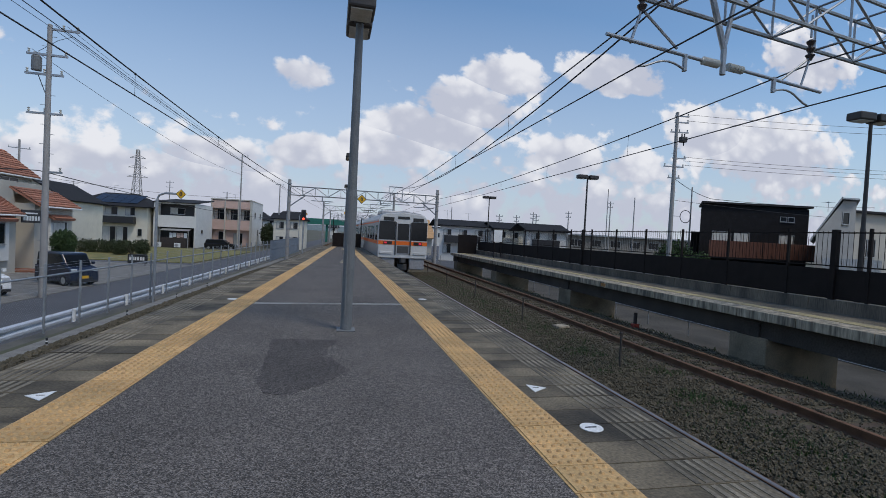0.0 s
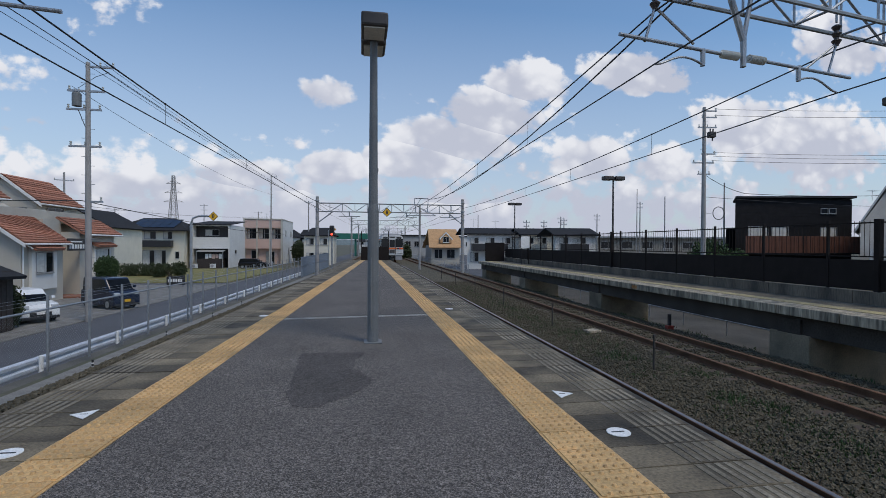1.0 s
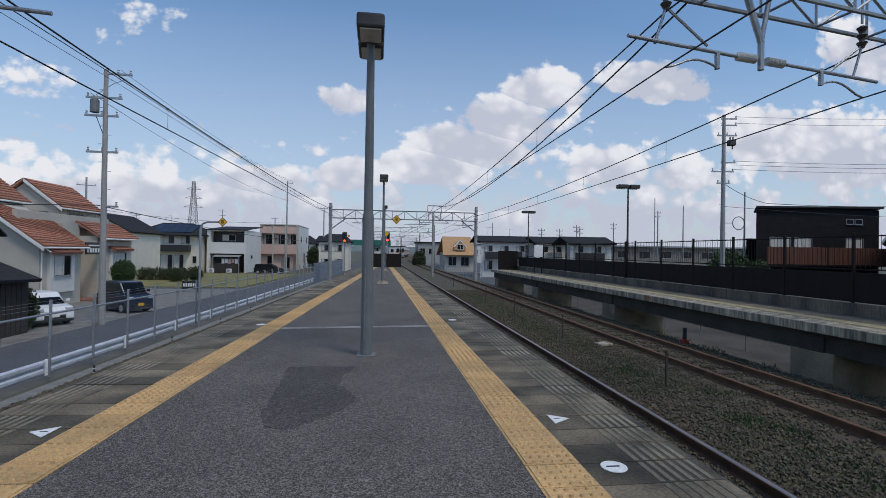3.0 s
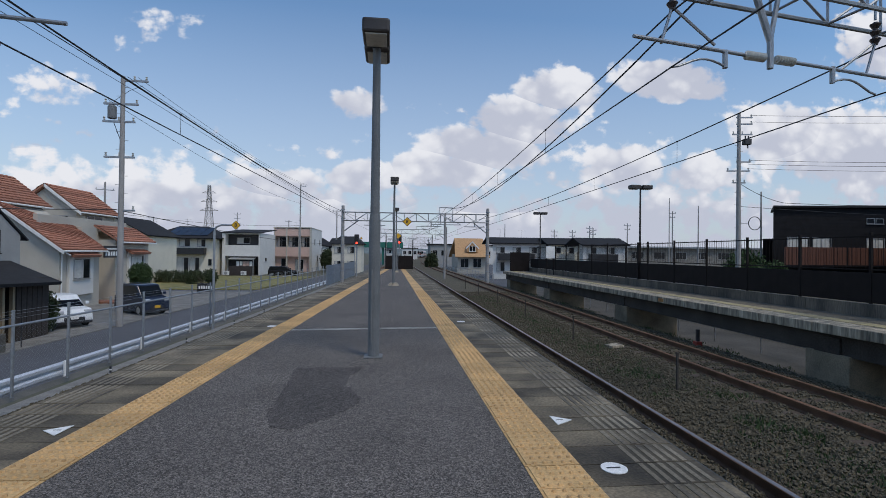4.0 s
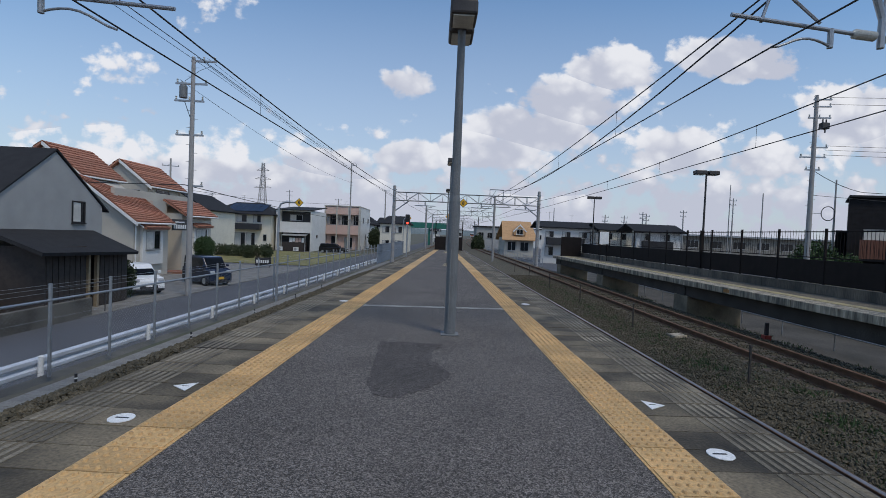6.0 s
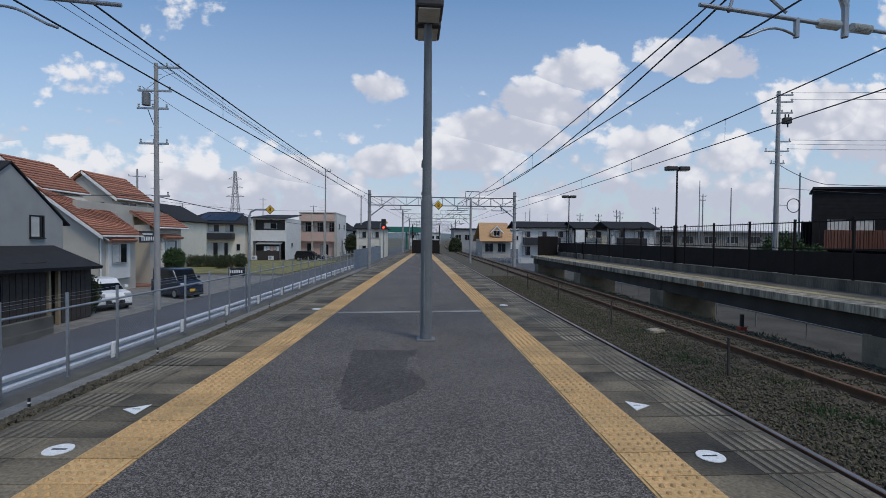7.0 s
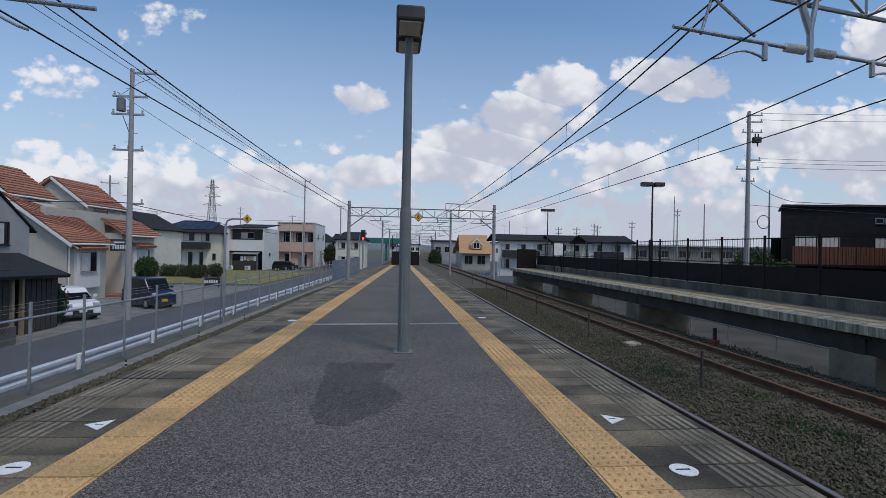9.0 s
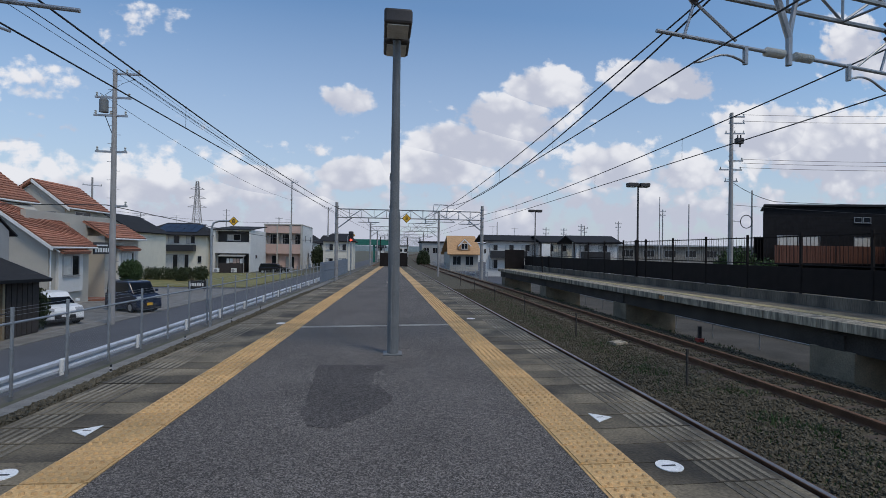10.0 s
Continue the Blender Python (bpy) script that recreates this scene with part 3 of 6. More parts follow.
def build_marks():
    def disc(m, digit=True):
        t = thing("boarding_mark", "round white boarding mark stuck on the paving", "floor marking", m, "boarding marks")
        part("disc", Mesh().tube((0, 0, 0.0), (0, 0, 0.005), 0.083, n=28), WHITE, t)
        if digit:
            part("digit", text_mesh("1", 0.13, BLACK, 0.001), BLACK, t).matrix_basis = pose(0, 0, 0.0065)
    def tri(m):
        t = thing("boarding_mark", "white triangular boarding mark stuck on the paving", "floor marking", m, "boarding marks")
        part("triangle", Mesh().prism([(-0.105, 0.075), (0.0, -0.08), (0.105, 0.075)], 'z', 0.0, 0.005), WHITE, t)
        part("digit", text_mesh("1", 0.08, BLACK, 0.001), BLACK, t).matrix_basis = pose(0, 0.02, 0.0065)
    disc(pose(1.815, 2.53, 0.001, 0, 0, 90))
    tri(pose(1.80, 3.43, 0.001, 0, 0, 90))
    disc(pose(-2.19, 2.80, 0.001, 0, 0, -93))
    tri(pose(-2.13, 3.50, 0.001, 0, 0, -93))
    disc(pose(1.80, 9.2, 0.001), False)
    disc(pose(-1.76, 8.7, 0.001), False)


def platform_lamp(x, y, h, turn, material, label, r=0.075, heads=(-1, 1), group="platform lamps"):
    t = thing("platform_lamp", label, "lamp post", pose(x, y, 0, 0, 0, turn), group)
    part("pole", Mesh().tube((0, 0, 0), (0, 0, h * 0.44), r, n=20).tube((0, 0, h * 0.44), (0, 0, h * 0.46), r, r * 0.82, n=20).tube((0, 0, h * 0.46), (0, 0, h), r * 0.82, r * 0.66, n=20), material, t, smooth=False)
    part("base_plate", Mesh().box(-r * 1.6, r * 1.6, -r * 1.6, r * 1.6, 0.0, 0.016, 0.004), material, t)
    for s in heads:
        hd = part("lamp_head", Mesh().box(s * 0.05, s * 0.52, -0.17, 0.17, h - 0.02, h + 0.16, 0.03), LAMP_BROWN, t)
        part("diffuser", Mesh().box(s * 0.10, s * 0.48, -0.13, 0.13, h - 0.035, h - 0.019, 0.004), PORCELAIN, hd)
    part("cap", Mesh().box(-0.06, 0.06, -0.07, 0.07, h - 0.02, h + 0.14, 0.02), LAMP_BROWN, t)
    return t


def build_platform_things():
    t = platform_lamp(0.165, 6.0, 4.08, 90, POLE_GREY, "grey steel lamp post with a twin dark head on the platform")
    part("conduit", Mesh().tube((-0.08, 0.03, 0.2), (-0.08, 0.03, 1.15), 0.012, n=8), POLE_GREY, t)
    t = platform_lamp(0.52, 19.9, 4.3, 90, POLE_GREY, "slim grey lamp post with a concrete foot on the platform", 0.06)
    part("foot", Mesh().tube((0, 0, 0), (0, 0, 0.12), 0.24, 0.14, n=16), COPING, t)
    t = platform_lamp(0.78, 33.5, 4.3, 90, POLE_GREY, "slim grey lamp post with a concrete foot on the platform", 0.06)
    part("foot", Mesh().tube((0, 0, 0), (0, 0, 0.12), 0.24, 0.14, n=16), COPING, t)
    # closed end of the platform
    e = thing("end_barrier", "dark brown steel barrier closing the platform's end", "barrier")
    for x0, x1 in ((0.05, 0.95), (1.0, 1.55), (1.6, 2.2)):
        part("panel", Mesh().box(x0, x1, 39.6, 39.66, 0.02, 1.12, 0.01), FENCE_BROWN, e)
    for x in (0.02, 0.97, 1.58, 2.22):
        part("post", Mesh().box(x - 0.035, x + 0.035, 39.58, 39.68, 0.0, 1.2 if x > 0.1 and x < 2 else 2.4, 0.008), FENCE_BROWN, e)
    # caution signs on arms
    def sign8(m, h, arm, ph, label):
        s = thing("stop_sign", label, "railway sign", m, "diamond stop signs")
        part("post", Mesh().tube((0, 0, 0), (0, 0, h - 0.25), 0.045, n=12).path([(0, 0, h - 0.25), (arm * 0.06, 0, h - 0.08), (arm * 0.25, 0, h), (arm * 0.72, 0, h)], 0.035, 10), GALV, s)
        d = part("plate", Mesh().box(-0.11, 0.11, -0.012, 0.012, -0.11, 0.11, 0.006), YELLOW, s, "black and yellow diamond plate")
        d.matrix_basis = pose(arm * 0.78, -0.05, h, 0, 45, 0)
        part("border", Mesh().box(-0.125, 0.125, -0.008, 0.010, -0.125, 0.125, 0.006), BLACK, d)
        dd = part("digit", text_mesh("8", 0.2, BLACK, 0.002), BLACK, s)
        dd.matrix_basis = pose(arm * 0.78, -0.066, h, 90, 0, 0)
    sign8(pose(*lp(-4.15, 18.3, -1.6)), 3.93, 1, 0, "yellow diamond sign with an 8 on a bent grey post")
    sign8(pose(*lp(-4.15, 60, -1.5)), 4.6, 1, 0, "yellow diamond sign with an 8 on a bent grey post")
    s = thing("stop_sign", "yellow diamond sign with an 8 on a pole's bracket", "railway sign", None, "diamond stop signs")
    part("bracket", Mesh().tube((0.52, 19.86, 2.66), (1.05, 19.8, 2.66), 0.02), GALV, s)
    d = part("plate", Mesh().box(-0.118, 0.118, -0.012, 0.012, -0.118, 0.118, 0.006), YELLOW, s, "black and yellow diamond plate")
    d.matrix_basis = pose(1.06, 19.75, 2.66, 0, 45, 0)
    part("border", Mesh().box(-0.138, 0.138, -0.008, 0.010, -0.138, 0.138, 0.006), BLACK, d)
    part("digit", text_mesh("8", 0.2, BLACK, 0.002), BLACK, s).matrix_basis = pose(1.06, 19.73, 2.66, 90, 0, 0)
    s = thing("stop_sign", "yellow diamond sign with an 8 at the platform's end", "railway sign", None, "diamond stop signs")
    part("post", Mesh().tube((1.0, 39.5, 0), (1.0, 39.5, 2.75), 0.03), GALV, s)
    d = part("plate", Mesh().box(-0.17, 0.17, -0.012, 0.012, -0.17, 0.17, 0.006), YELLOW, s)
    d.matrix_basis = pose(1.0, 39.44, 2.75, 0, 45, 0)

    def signal(x, y, z0, h, label):
        g = thing("signal", label, "railway signal", pose(x, y, z0), "railway signals")
        part("post", Mesh().tube((0, 0.1, 0), (0, 0.1, h), 0.06, n=10), GALV, g)
        hd = part("signal_head", Mesh().box(-0.19, 0.19, -0.12, 0.12, h - 0.62, h + 0.2, 0.07), BLACK, g)
        for k in range(3):
            part("hood", Mesh().prism([(-0.11, 0.0), (0.11, 0.0), (0.1, 0.08), (0.0, 0.12), (-0.1, 0.08)], 'y', -0.3, -0.12), BLACK, hd).matrix_basis = pose(0, 0, h - 0.40 + k * 0.2)
        part("lit_lens", Mesh().tube((0, -0.13, h - 0.5), (0, -0.118, h - 0.5), 0.09, n=16), RED_LIT, hd, "red signal light, lit")
    signal(-2.3, 39.0, -1.5, 4.1, "black railway signal showing red beside the fence")
    signal(1.15, 41.5, -1.3, 4.05, "black railway signal showing red past the platform")
    # low marker posts between the tracks
    for k, y in enumerate((8.3, 13.6, 18.8, 24.0, 29.3, 34.6)):
        g = thing("marker_post", "rusty steel post standing in the ballast", "post", pose(5.85, y, ZB), "track posts")
        part("shaft", Mesh().box(-0.018, 0.018, -0.018, 0.018, 0, 0.72, 0.004), UNDER_CONC, g)
        part("cap", Mesh().box(-0.024, 0.024, -0.024, 0.024, 0.68, 0.73, 0.004), UNDER_CONC, g)
    b = thing("junction_cover", "pale concrete cover slab lying by the rail", "cover", pose(6.55, 12.4, ZB, 0, 0, 20))
    part("slab", Mesh().box(-0.22, 0.22, -0.16, 0.16, 0.02, 0.10, 0.02), COPING, b)
    for y in (2.2, 2.75):
        b = thing("rail_marker", "small yellow painted block in the ballast", "marker", pose(4.85, y, ZB), "rail markers")
        part("block", Mesh().box(-0.06, 0.06, -0.04, 0.04, 0, 0.07, 0.008), YELLOW, b)


# ---------- opposite platform ----------
PATCH_ORANGE = mat("faded_orange", (0.42, 0.20, 0.06), 0.8, var=0.4)
OPP_E, OPP_B, OPP_END = 9.32, 11.4, 37.5


def build_opposite():
    o = thing("opposite_platform", "narrow opposite platform on piers with a pale worn edge", "platform", kind="structure")
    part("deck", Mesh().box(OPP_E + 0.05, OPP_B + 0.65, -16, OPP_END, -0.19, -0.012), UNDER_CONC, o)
    part("walkway", Mesh().box(OPP_E + 0.625, OPP_E + 1.3, -16, OPP_END, -0.03, -0.004), TAN_PAVE, o)
    part("surface", Mesh().box(OPP_E + 1.3, OPP_B, -16, OPP_END, -0.01, 0.0), TAN_PAVE, o)
    cop = [Mesh().box(0, 0.62, 0.008, 1.49, -0.20, 0.0, 0.012).data("coping_slab", COPING)]
    tac = Mesh().box(0.66, 1.03, 0.006, 1.494, -0.03, 0.006).data("tactile_strip", FADED)
    for k in range(35):
        y = -15.0 + 1.5 * k
        c = new("coping_slab", cop[0])
        c.parent, c.matrix_basis = o, pose(OPP_E, y, 0)
        c = new("tactile_strip", tac)
        c.parent, c.matrix_basis = o, pose(OPP_E, y, 0)
    part("fascia_mark", Mesh().box(OPP_E - 0.006, OPP_E, 14.65, 14.95, -0.16, -0.05), PATCH_ORANGE, o, "faded orange patch on the edge")
    # beams and pier caps coloured dark to give the shade beneath the deck
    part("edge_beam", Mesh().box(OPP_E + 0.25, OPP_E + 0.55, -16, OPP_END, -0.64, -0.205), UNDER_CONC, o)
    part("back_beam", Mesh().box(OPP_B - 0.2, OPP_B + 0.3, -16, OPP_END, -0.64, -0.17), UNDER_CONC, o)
    for k in range(6):
        y = -9.55 + k * 9.2
        p = part("pier", Mesh().box(OPP_E + 0.2, OPP_B + 0.2, y - 0.52, y + 0.52, -2.1, -0.62, 0.02), PIER, o)
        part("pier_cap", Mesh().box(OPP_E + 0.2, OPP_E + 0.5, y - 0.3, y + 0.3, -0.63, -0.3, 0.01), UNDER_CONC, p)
    cb = Mesh().box(0, 0.22, 0.006, 2.394, -0.02, 0.30, 0.01).data("back_curb", CURB)
    for k in range(22):
        c = new("back_curb", cb)
        c.parent, c.matrix_basis = o, pose(OPP_B, -15 + 2.4 * k, 0)
    # fence
    f = thing("platform_fence", "dark brown steel fence with solid lower panels and bars above", "fence", kind="structure")
    posts = Mesh().box(-0.03, 0.03, -0.03, 0.03, 0.28, 1.97, 0.006).data("post", FENCE_BROWN)
    panel = Mesh().box(-0.012, 0.012, 0.02, 1.95, 0.32, 1.02, 0.006).data("panel", FENCE_BROWN)
    rails = Mesh().box(-0.015, 0.015, 0.03, 1.94, 1.08, 1.11).box(-0.015, 0.015, 0.03, 1.94, 1.86, 1.89)
    rail = rails.data("fence_rail", FENCE_BROWN)
    bars = Mesh()
    for k in range(15):
        bars.box(-0.004, 0.004, 0.12 + k * 0.12, 0.128 + k * 0.12, 1.08, 1.92)
    bar = bars.data("bars", FENCE_BROWN)
    for k in range(27):
        y = -15.9 + 1.97 * k
        for nm, me in (("post", posts), ("panel", panel), ("fence_rail", rail), ("bars", bar)):
            q = new(nm, me)
            q.parent, q.matrix_basis = f, pose(OPP_B + 0.1, y, 0)
    for y in (8.5, 20.3, 31.8):
        part("thick_post", Mesh().box(OPP_B + 0.02, OPP_B + 0.16, y - 0.06, y + 0.06, 0.28, 1.95, 0.01), FENCE_BROWN, f)
    part("end_panel", Mesh().box(OPP_E + 0.5, OPP_B, OPP_END - 0.3, OPP_END - 0.24, 0.0, 1.5, 0.01), FENCE_BROWN, f)
    s = thing("notice_board", "white notice board on the platform fence", "notice board", pose(OPP_B - 0.1, 31.0, 0))
    part("board", Mesh().box(-0.6, 0.0, -0.02, 0.02, 1.1, 1.9, 0.01), WHITE, s)
    part("leg", Mesh().box(-0.55, -0.51, -0.02, 0.02, 0.0, 1.1), FENCE_BROWN, s)
    part("leg", Mesh().box(-0.09, -0.05, -0.02, 0.02, 0.0, 1.1), FENCE_BROWN, s)
    for y in (8.15, 20.8, 35.8):
        platform_lamp(11.8, y, 4.45, 0, LAMP_BROWN, "dark lamp post with a twin box head behind the platform fence", 0.055).location.z = -0.012
    q = thing("marker_stand", "dark post with a small red box under the platform", "post", pose(9.15, 12.6, ZB - 0.15))
    part("shaft", Mesh().box(-0.04, 0.04, -0.04, 0.04, 0, 0.62, 0.006), BLACK, q)
    part("box", Mesh().box(-0.09, 0.09, -0.09, 0.09, 0.05, 0.28, 0.012), mat("red_paint", (0.35, 0.05, 0.03), 0.6), q, "red box")
    h = thing("pipe_rail", "thin grey pipe railing beside the lane", "railing", pose(12.6, 0, GROUND_R))
    part("top_pipe", Mesh().tube((0, -5, 0.55), (0, 36, 0.55), 0.02), GALV, h)
    for k in range(18):
        part("post", Mesh().tube((0, -4 + 2.3 * k, 0), (0, -4 + 2.3 * k, 0.55), 0.02), GALV, h)
    # railing between the line and the far street
    h = thing("line_fence", "grey steel railing between the railway and the street", "railing", pose(10.3, 45.5, GROUND_R))
    for k in range(26):
        y = 2.0 * k
        part("post", Mesh().box(-0.03, 0.03, y - 0.03, y + 0.03, 0, 1.25, 0.006), GALV, h)
        if k < 25:
            for z in (0.3, 0.75, 1.18):
                part("fence_rail", Mesh().tube((0, y, z), (0, y + 2.0, z), 0.02, n=6), GALV, h)
            part("fence_bar", Mesh().box(-0.01, 0.01, y + 0.66, y + 0.69, 0.3, 1.18), GALV, h)
            part("fence_bar", Mesh().box(-0.01, 0.01, y + 1.32, y + 1.35, 0.3, 1.18), GALV, h)


# ---------- fences on the street side ----------
def build_left_fence():
    f = thing("wire_fence", "grey wire fence with slim steel posts and barbed strands", "fence", LEFT, kind="structure")
    post = Mesh().tube((0, 0, -1.5), (0, 0, 0.18), 0.03, n=8).data("post", GALV)
    ys = [9.53 + 1.5 * (k - 9) for k in range(40)]
    for y in ys:
        q = new("post", post)
        q.parent, q.matrix_basis = f, pose(-4.36, y, 0)
        c = part("clamp", Mesh().tube((0, 0, -0.62), (0, 0, -0.57), 0.04, n=8), GALV, q)
    part("top_rail", Mesh().tube((-4.36, ys[0], -0.12), (-4.36, ys[-1], -0.12), 0.024, n=8), GALV, f)
    for z in (0.02, 0.1, 0.16, -0.45, -1.38):
        part("strand", Mesh().tube((-4.36, ys[0], z), (-4.36, ys[-1], z), 0.0025, n=5), GALV, f)
    net = Mesh()
    y = ys[4]
    while y < ys[18]:
        for s in (1, -1):
            a = (-4.36, y, -1.45 if s > 0 else -0.12)
            b = (-4.36, y + 1.33, -0.12 if s > 0 else -1.45)
            net.tube(a, b, 0.0009, n=3, cap=False)
        y += 0.085
    part("mesh", net, GALV, f, "fine diamond wire mesh")
    # bluish mesh screen farther along
    for k in range(10):
        y = 42 + k * 2.0
        sm = Mesh().box(-4.3, -4.27, y, y + 0.05, -1.6, 0.2).box(-4.3, -4.27, y, y + 2, 0.16, 0.2).box(-4.3, -4.27, y, y + 2, -0.6, -0.56)
        for j in range(16):
            sm.box(-4.295, -4.275, y + 0.1 + j * 0.12, y + 0.112 + j * 0.12, -1.55, 0.16)
        part("screen_panel", sm, SCREEN, f, "blue-grey barred screen panel")
    # guard rail
    g = thing("guard_rail", "white-painted steel guard rail on short posts", "guard rail", LEFT, kind="structure")
    prof = [(0.0, -0.16), (0.05, -0.12), (0.05, -0.06), (0.0, -0.02), (0.0, 0.02), (0.05, 0.06), (0.05, 0.12), (0.0, 0.16), (-0.012, 0.16), (0.038, 0.11), (0.038, 0.07), (-0.012, 0.02),
            (-0.012, -0.02), (0.038, -0.07), (0.038, -0.11), (-0.012, -0.16)]
    for k in range(18):
        y0 = 13.6 + 3.7 * (k - 5)
        b = part("beam", Mesh().prism(prof, 'y', y0, y0 + 3.69), RAILWHITE, g)
        b.matrix_basis = pose(-6.31, 0, -1.92) @ Matrix.Scale(1.2, 4, (0, 0, 1))
        part("post", Mesh().tube((-6.17, y0, GROUND_L), (-6.17, y0, -1.70), 0.055, n=12).tube((-6.17, y0, -1.70), (-6.17, y0, -1.68), 0.058, 0.04, n=12), WHITE, g)
    for y in (7.7, 11.3, 15.0, 18.9, 22.6):
        q = thing("reflector_post", "short black and white marker on the concrete edge", "marker", LEFT @ pose(-3.6, y, -1.46), "edge markers")
        part("stem", Mesh().tube((0, 0, 0), (0, 0, 0.15), 0.022, n=8), BLACK, q)
        part("band", Mesh().tube((0, 0, 0.06), (0, 0, 0.085), 0.025, n=8), WHITE, q)


SCREEN = mat("blue_grey_screen", (0.22, 0.26, 0.31), 0.6, 0.2, var=0.15, scale=3, fine=50, bump=0.1)
RAILWHITE = mat("guard_rail_white", (0.66, 0.70, 0.76), 0.5, 0.2, var=0.18, scale=3, fine=60, bump=0.08)
build_ground()
build_tracks()
build_stones()
build_weeds()
build_platform()
build_marks()
build_platform_things()
build_opposite()
build_left_fence()


# ---------- overhead line ----------
def insulator(m, p, q, r=0.07, n=5):
    p, q = Vector(p), Vector(q)
    d = (q - p).normalized()
    u = d.orthogonal().normalized()
    w = d.cross(u)
    prof = [(0.0, 0.45)]
    for k in range(n):
        prof += [((k + 0.15) / n, 0.5), ((k + 0.7) / n, 0.97), ((k + 0.8) / n, 0.9), ((k + 0.84) / n, 0.48)]
    prof.append((1.0, 0.45))
    s = 12
    vs = [p.lerp(q, t) + (u * math.cos(6.28319 * j / s) + w * math.sin(6.28319 * j / s)) * r * f for t, f in prof for j in range(s)]
    fs = [(i * s + j, i * s + (j + 1) % s, (i + 1) * s + (j + 1) % s, (i + 1) * s + j) for i in range(len(prof) - 1) for j in range(s)]
    m.add(vs, fs + [tuple(range(s))[::-1], tuple((len(prof) - 1) * s + j for j in range(s))])


def truss(m, p, q, h, d, bays, r=0.035):
    """A box-like lattice beam between two points, h high and d deep."""
    p, q = Vector(p), Vector(q)
    side = (q - p).cross(Vector((0, 0, 1))).normalized() * d / 2
    up = Vector((0, 0, h))
    for s in (side, -side):
        m.tube(p + s, q + s, r, n=6)
        m.tube(p + s + up, q + s + up, r, n=6)
        for k in range(bays):
            a, b = p.lerp(q, k / bays), p.lerp(q, (k + 1) / bays)
            c = p.lerp(q, (k + 0.5) / bays)
            m.tube(a + s, a + s + up, r * 0.6, n=5)
            if k % 2:
                m.tube(a + s, b + s + up, r * 0.6, n=5)
            else:
                m.tube(a + s + up, b + s, r * 0.6, n=5)
    for k in range(bays + 1):
        a = p.lerp(q, k / bays)
        m.tube(a + side, a - side, r * 0.6, n=5)
        m.tube(a + side + up, a - side + up, r * 0.6, n=5)


def gantry(y, xl, xr, zbeam, skew, tracks, label, bays=12, deep=0.5, high=0.7):
    g = thing("line_gantry", label, "catenary gantry", None, "line gantries")
    yy = lambda x: y + skew * (x - NEAR_X)
    for x in (xl, xr):
        c = part("column", Mesh().tube((x, yy(x), -2.2), (x, yy(x), zbeam + high + 0.55), 0.17, 0.13, n=14), UTIL, g)
        bands = Mesh()
        for k in range(9):
            z = -1 + k * 0.75
            bands.tube((x, yy(x), z), (x, yy(x), z + 0.06), 0.185, n=14)
        part("bands", bands, GALV, c)
        s = 1 if x == xl else -1
        part("brace", Mesh().tube((x, yy(x), zbeam - 1.0), (x + s * 1.3, yy(x + s * 1.3), zbeam), 0.05, n=8), GALV, c)
    m = Mesh()
    truss(m, (xl, yy(xl), zbeam), (xr, yy(xr), zbeam), high, deep, bays)
    part("beam", m, GALV, g, "grey steel lattice beam")
    return g


def contact_fittings(g, x0, x1, xd, yf, za, wires, zc, zm):
    """A tube from x0 to x1 hung from the beam at xd, with two insulators; wires: the x of each line held."""
    part("support_tube", Mesh().tube((x0, yf(x0), za + 0.03), (xd - 0.42, yf(xd - 0.42), za), 0.025, n=10), GALV, g)
    part("support_tube", Mesh().tube((xd + 0.42, yf(xd + 0.42), za), (x1, yf(x1), za - 0.03), 0.025, n=10), GALV, g)
    for s in (-1, 1):
        ins = Mesh()
        insulator(ins, (xd + s * 0.44, yf(xd + s * 0.44), za), (xd + s * 0.1, yf(xd + s * 0.1), za), 0.065, 7)
        part("insulator", ins, PORCELAIN, g, "ribbed white insulator")
    dr = Mesh().tube((xd, yf(xd), za - 0.14), (xd, yf(xd), za + 0.28), 0.042, n=8)
    dr.tube((xd, yf(xd), za + 0.25), (xd - 0.3, yf(xd), za + 1.1), 0.046, n=8).tube((xd, yf(xd), za + 0.25), (xd + 0.16, yf(xd), za + 1.1), 0.034, n=8)
    part("drop_bracket", dr, GALV, g)
    for xw, s in wires:
        a = Mesh()
        xa = xw + s * 0.85
        a.tube((xa, yf(xa), za + 0.02), (xa, yf(xa), za - 0.22), 0.035, n=8)
        pts = []
        for k in range(9):
            t = k / 8
            pts.append((xa + (xw - xa) * t, yf(xa + (xw - xa) * t), za - 0.2 + 0.08 * math.sin(math.pi * min(1, t * 1.2)) - (za - 0.2 - zc) * t * t))
        a.path(pts, 0.016, 8)
        part("registration_arm", a, GALV, g)
        h = Mesh()
        h.tube((xw, yf(xw), zm + 0.06), (xw - 0.15, yf(xw), za), 0.02, n=6).tube((xw, yf(xw), zm + 0.06), (xw + 0.6 * s, yf(xw), za + 0.02), 0.02, n=6)
        part("hanger_strut", h, GALV, g)
        i = Mesh()
        insulator(i, (xw, yf(xw), zm + 0.02), (xw, yf(xw), zm + 0.36), 0.075, 3)
        part("insulator", i, INSUL_DARK, g, "dark ribbed insulator")
        part("rod", Mesh().tube((xw, yf(xw), zm + 0.4), (xw, yf(xw), za + 1.2), 0.02, n=6), GALV, g)


INSUL_DARK = mat("brown_insulator", (0.05, 0.04, 0.04), 0.3, var=0.2, bump=0)
G_Y, G2_Y, Z_C, Z_M = 5.5, 42.0, 3.84, 4.57


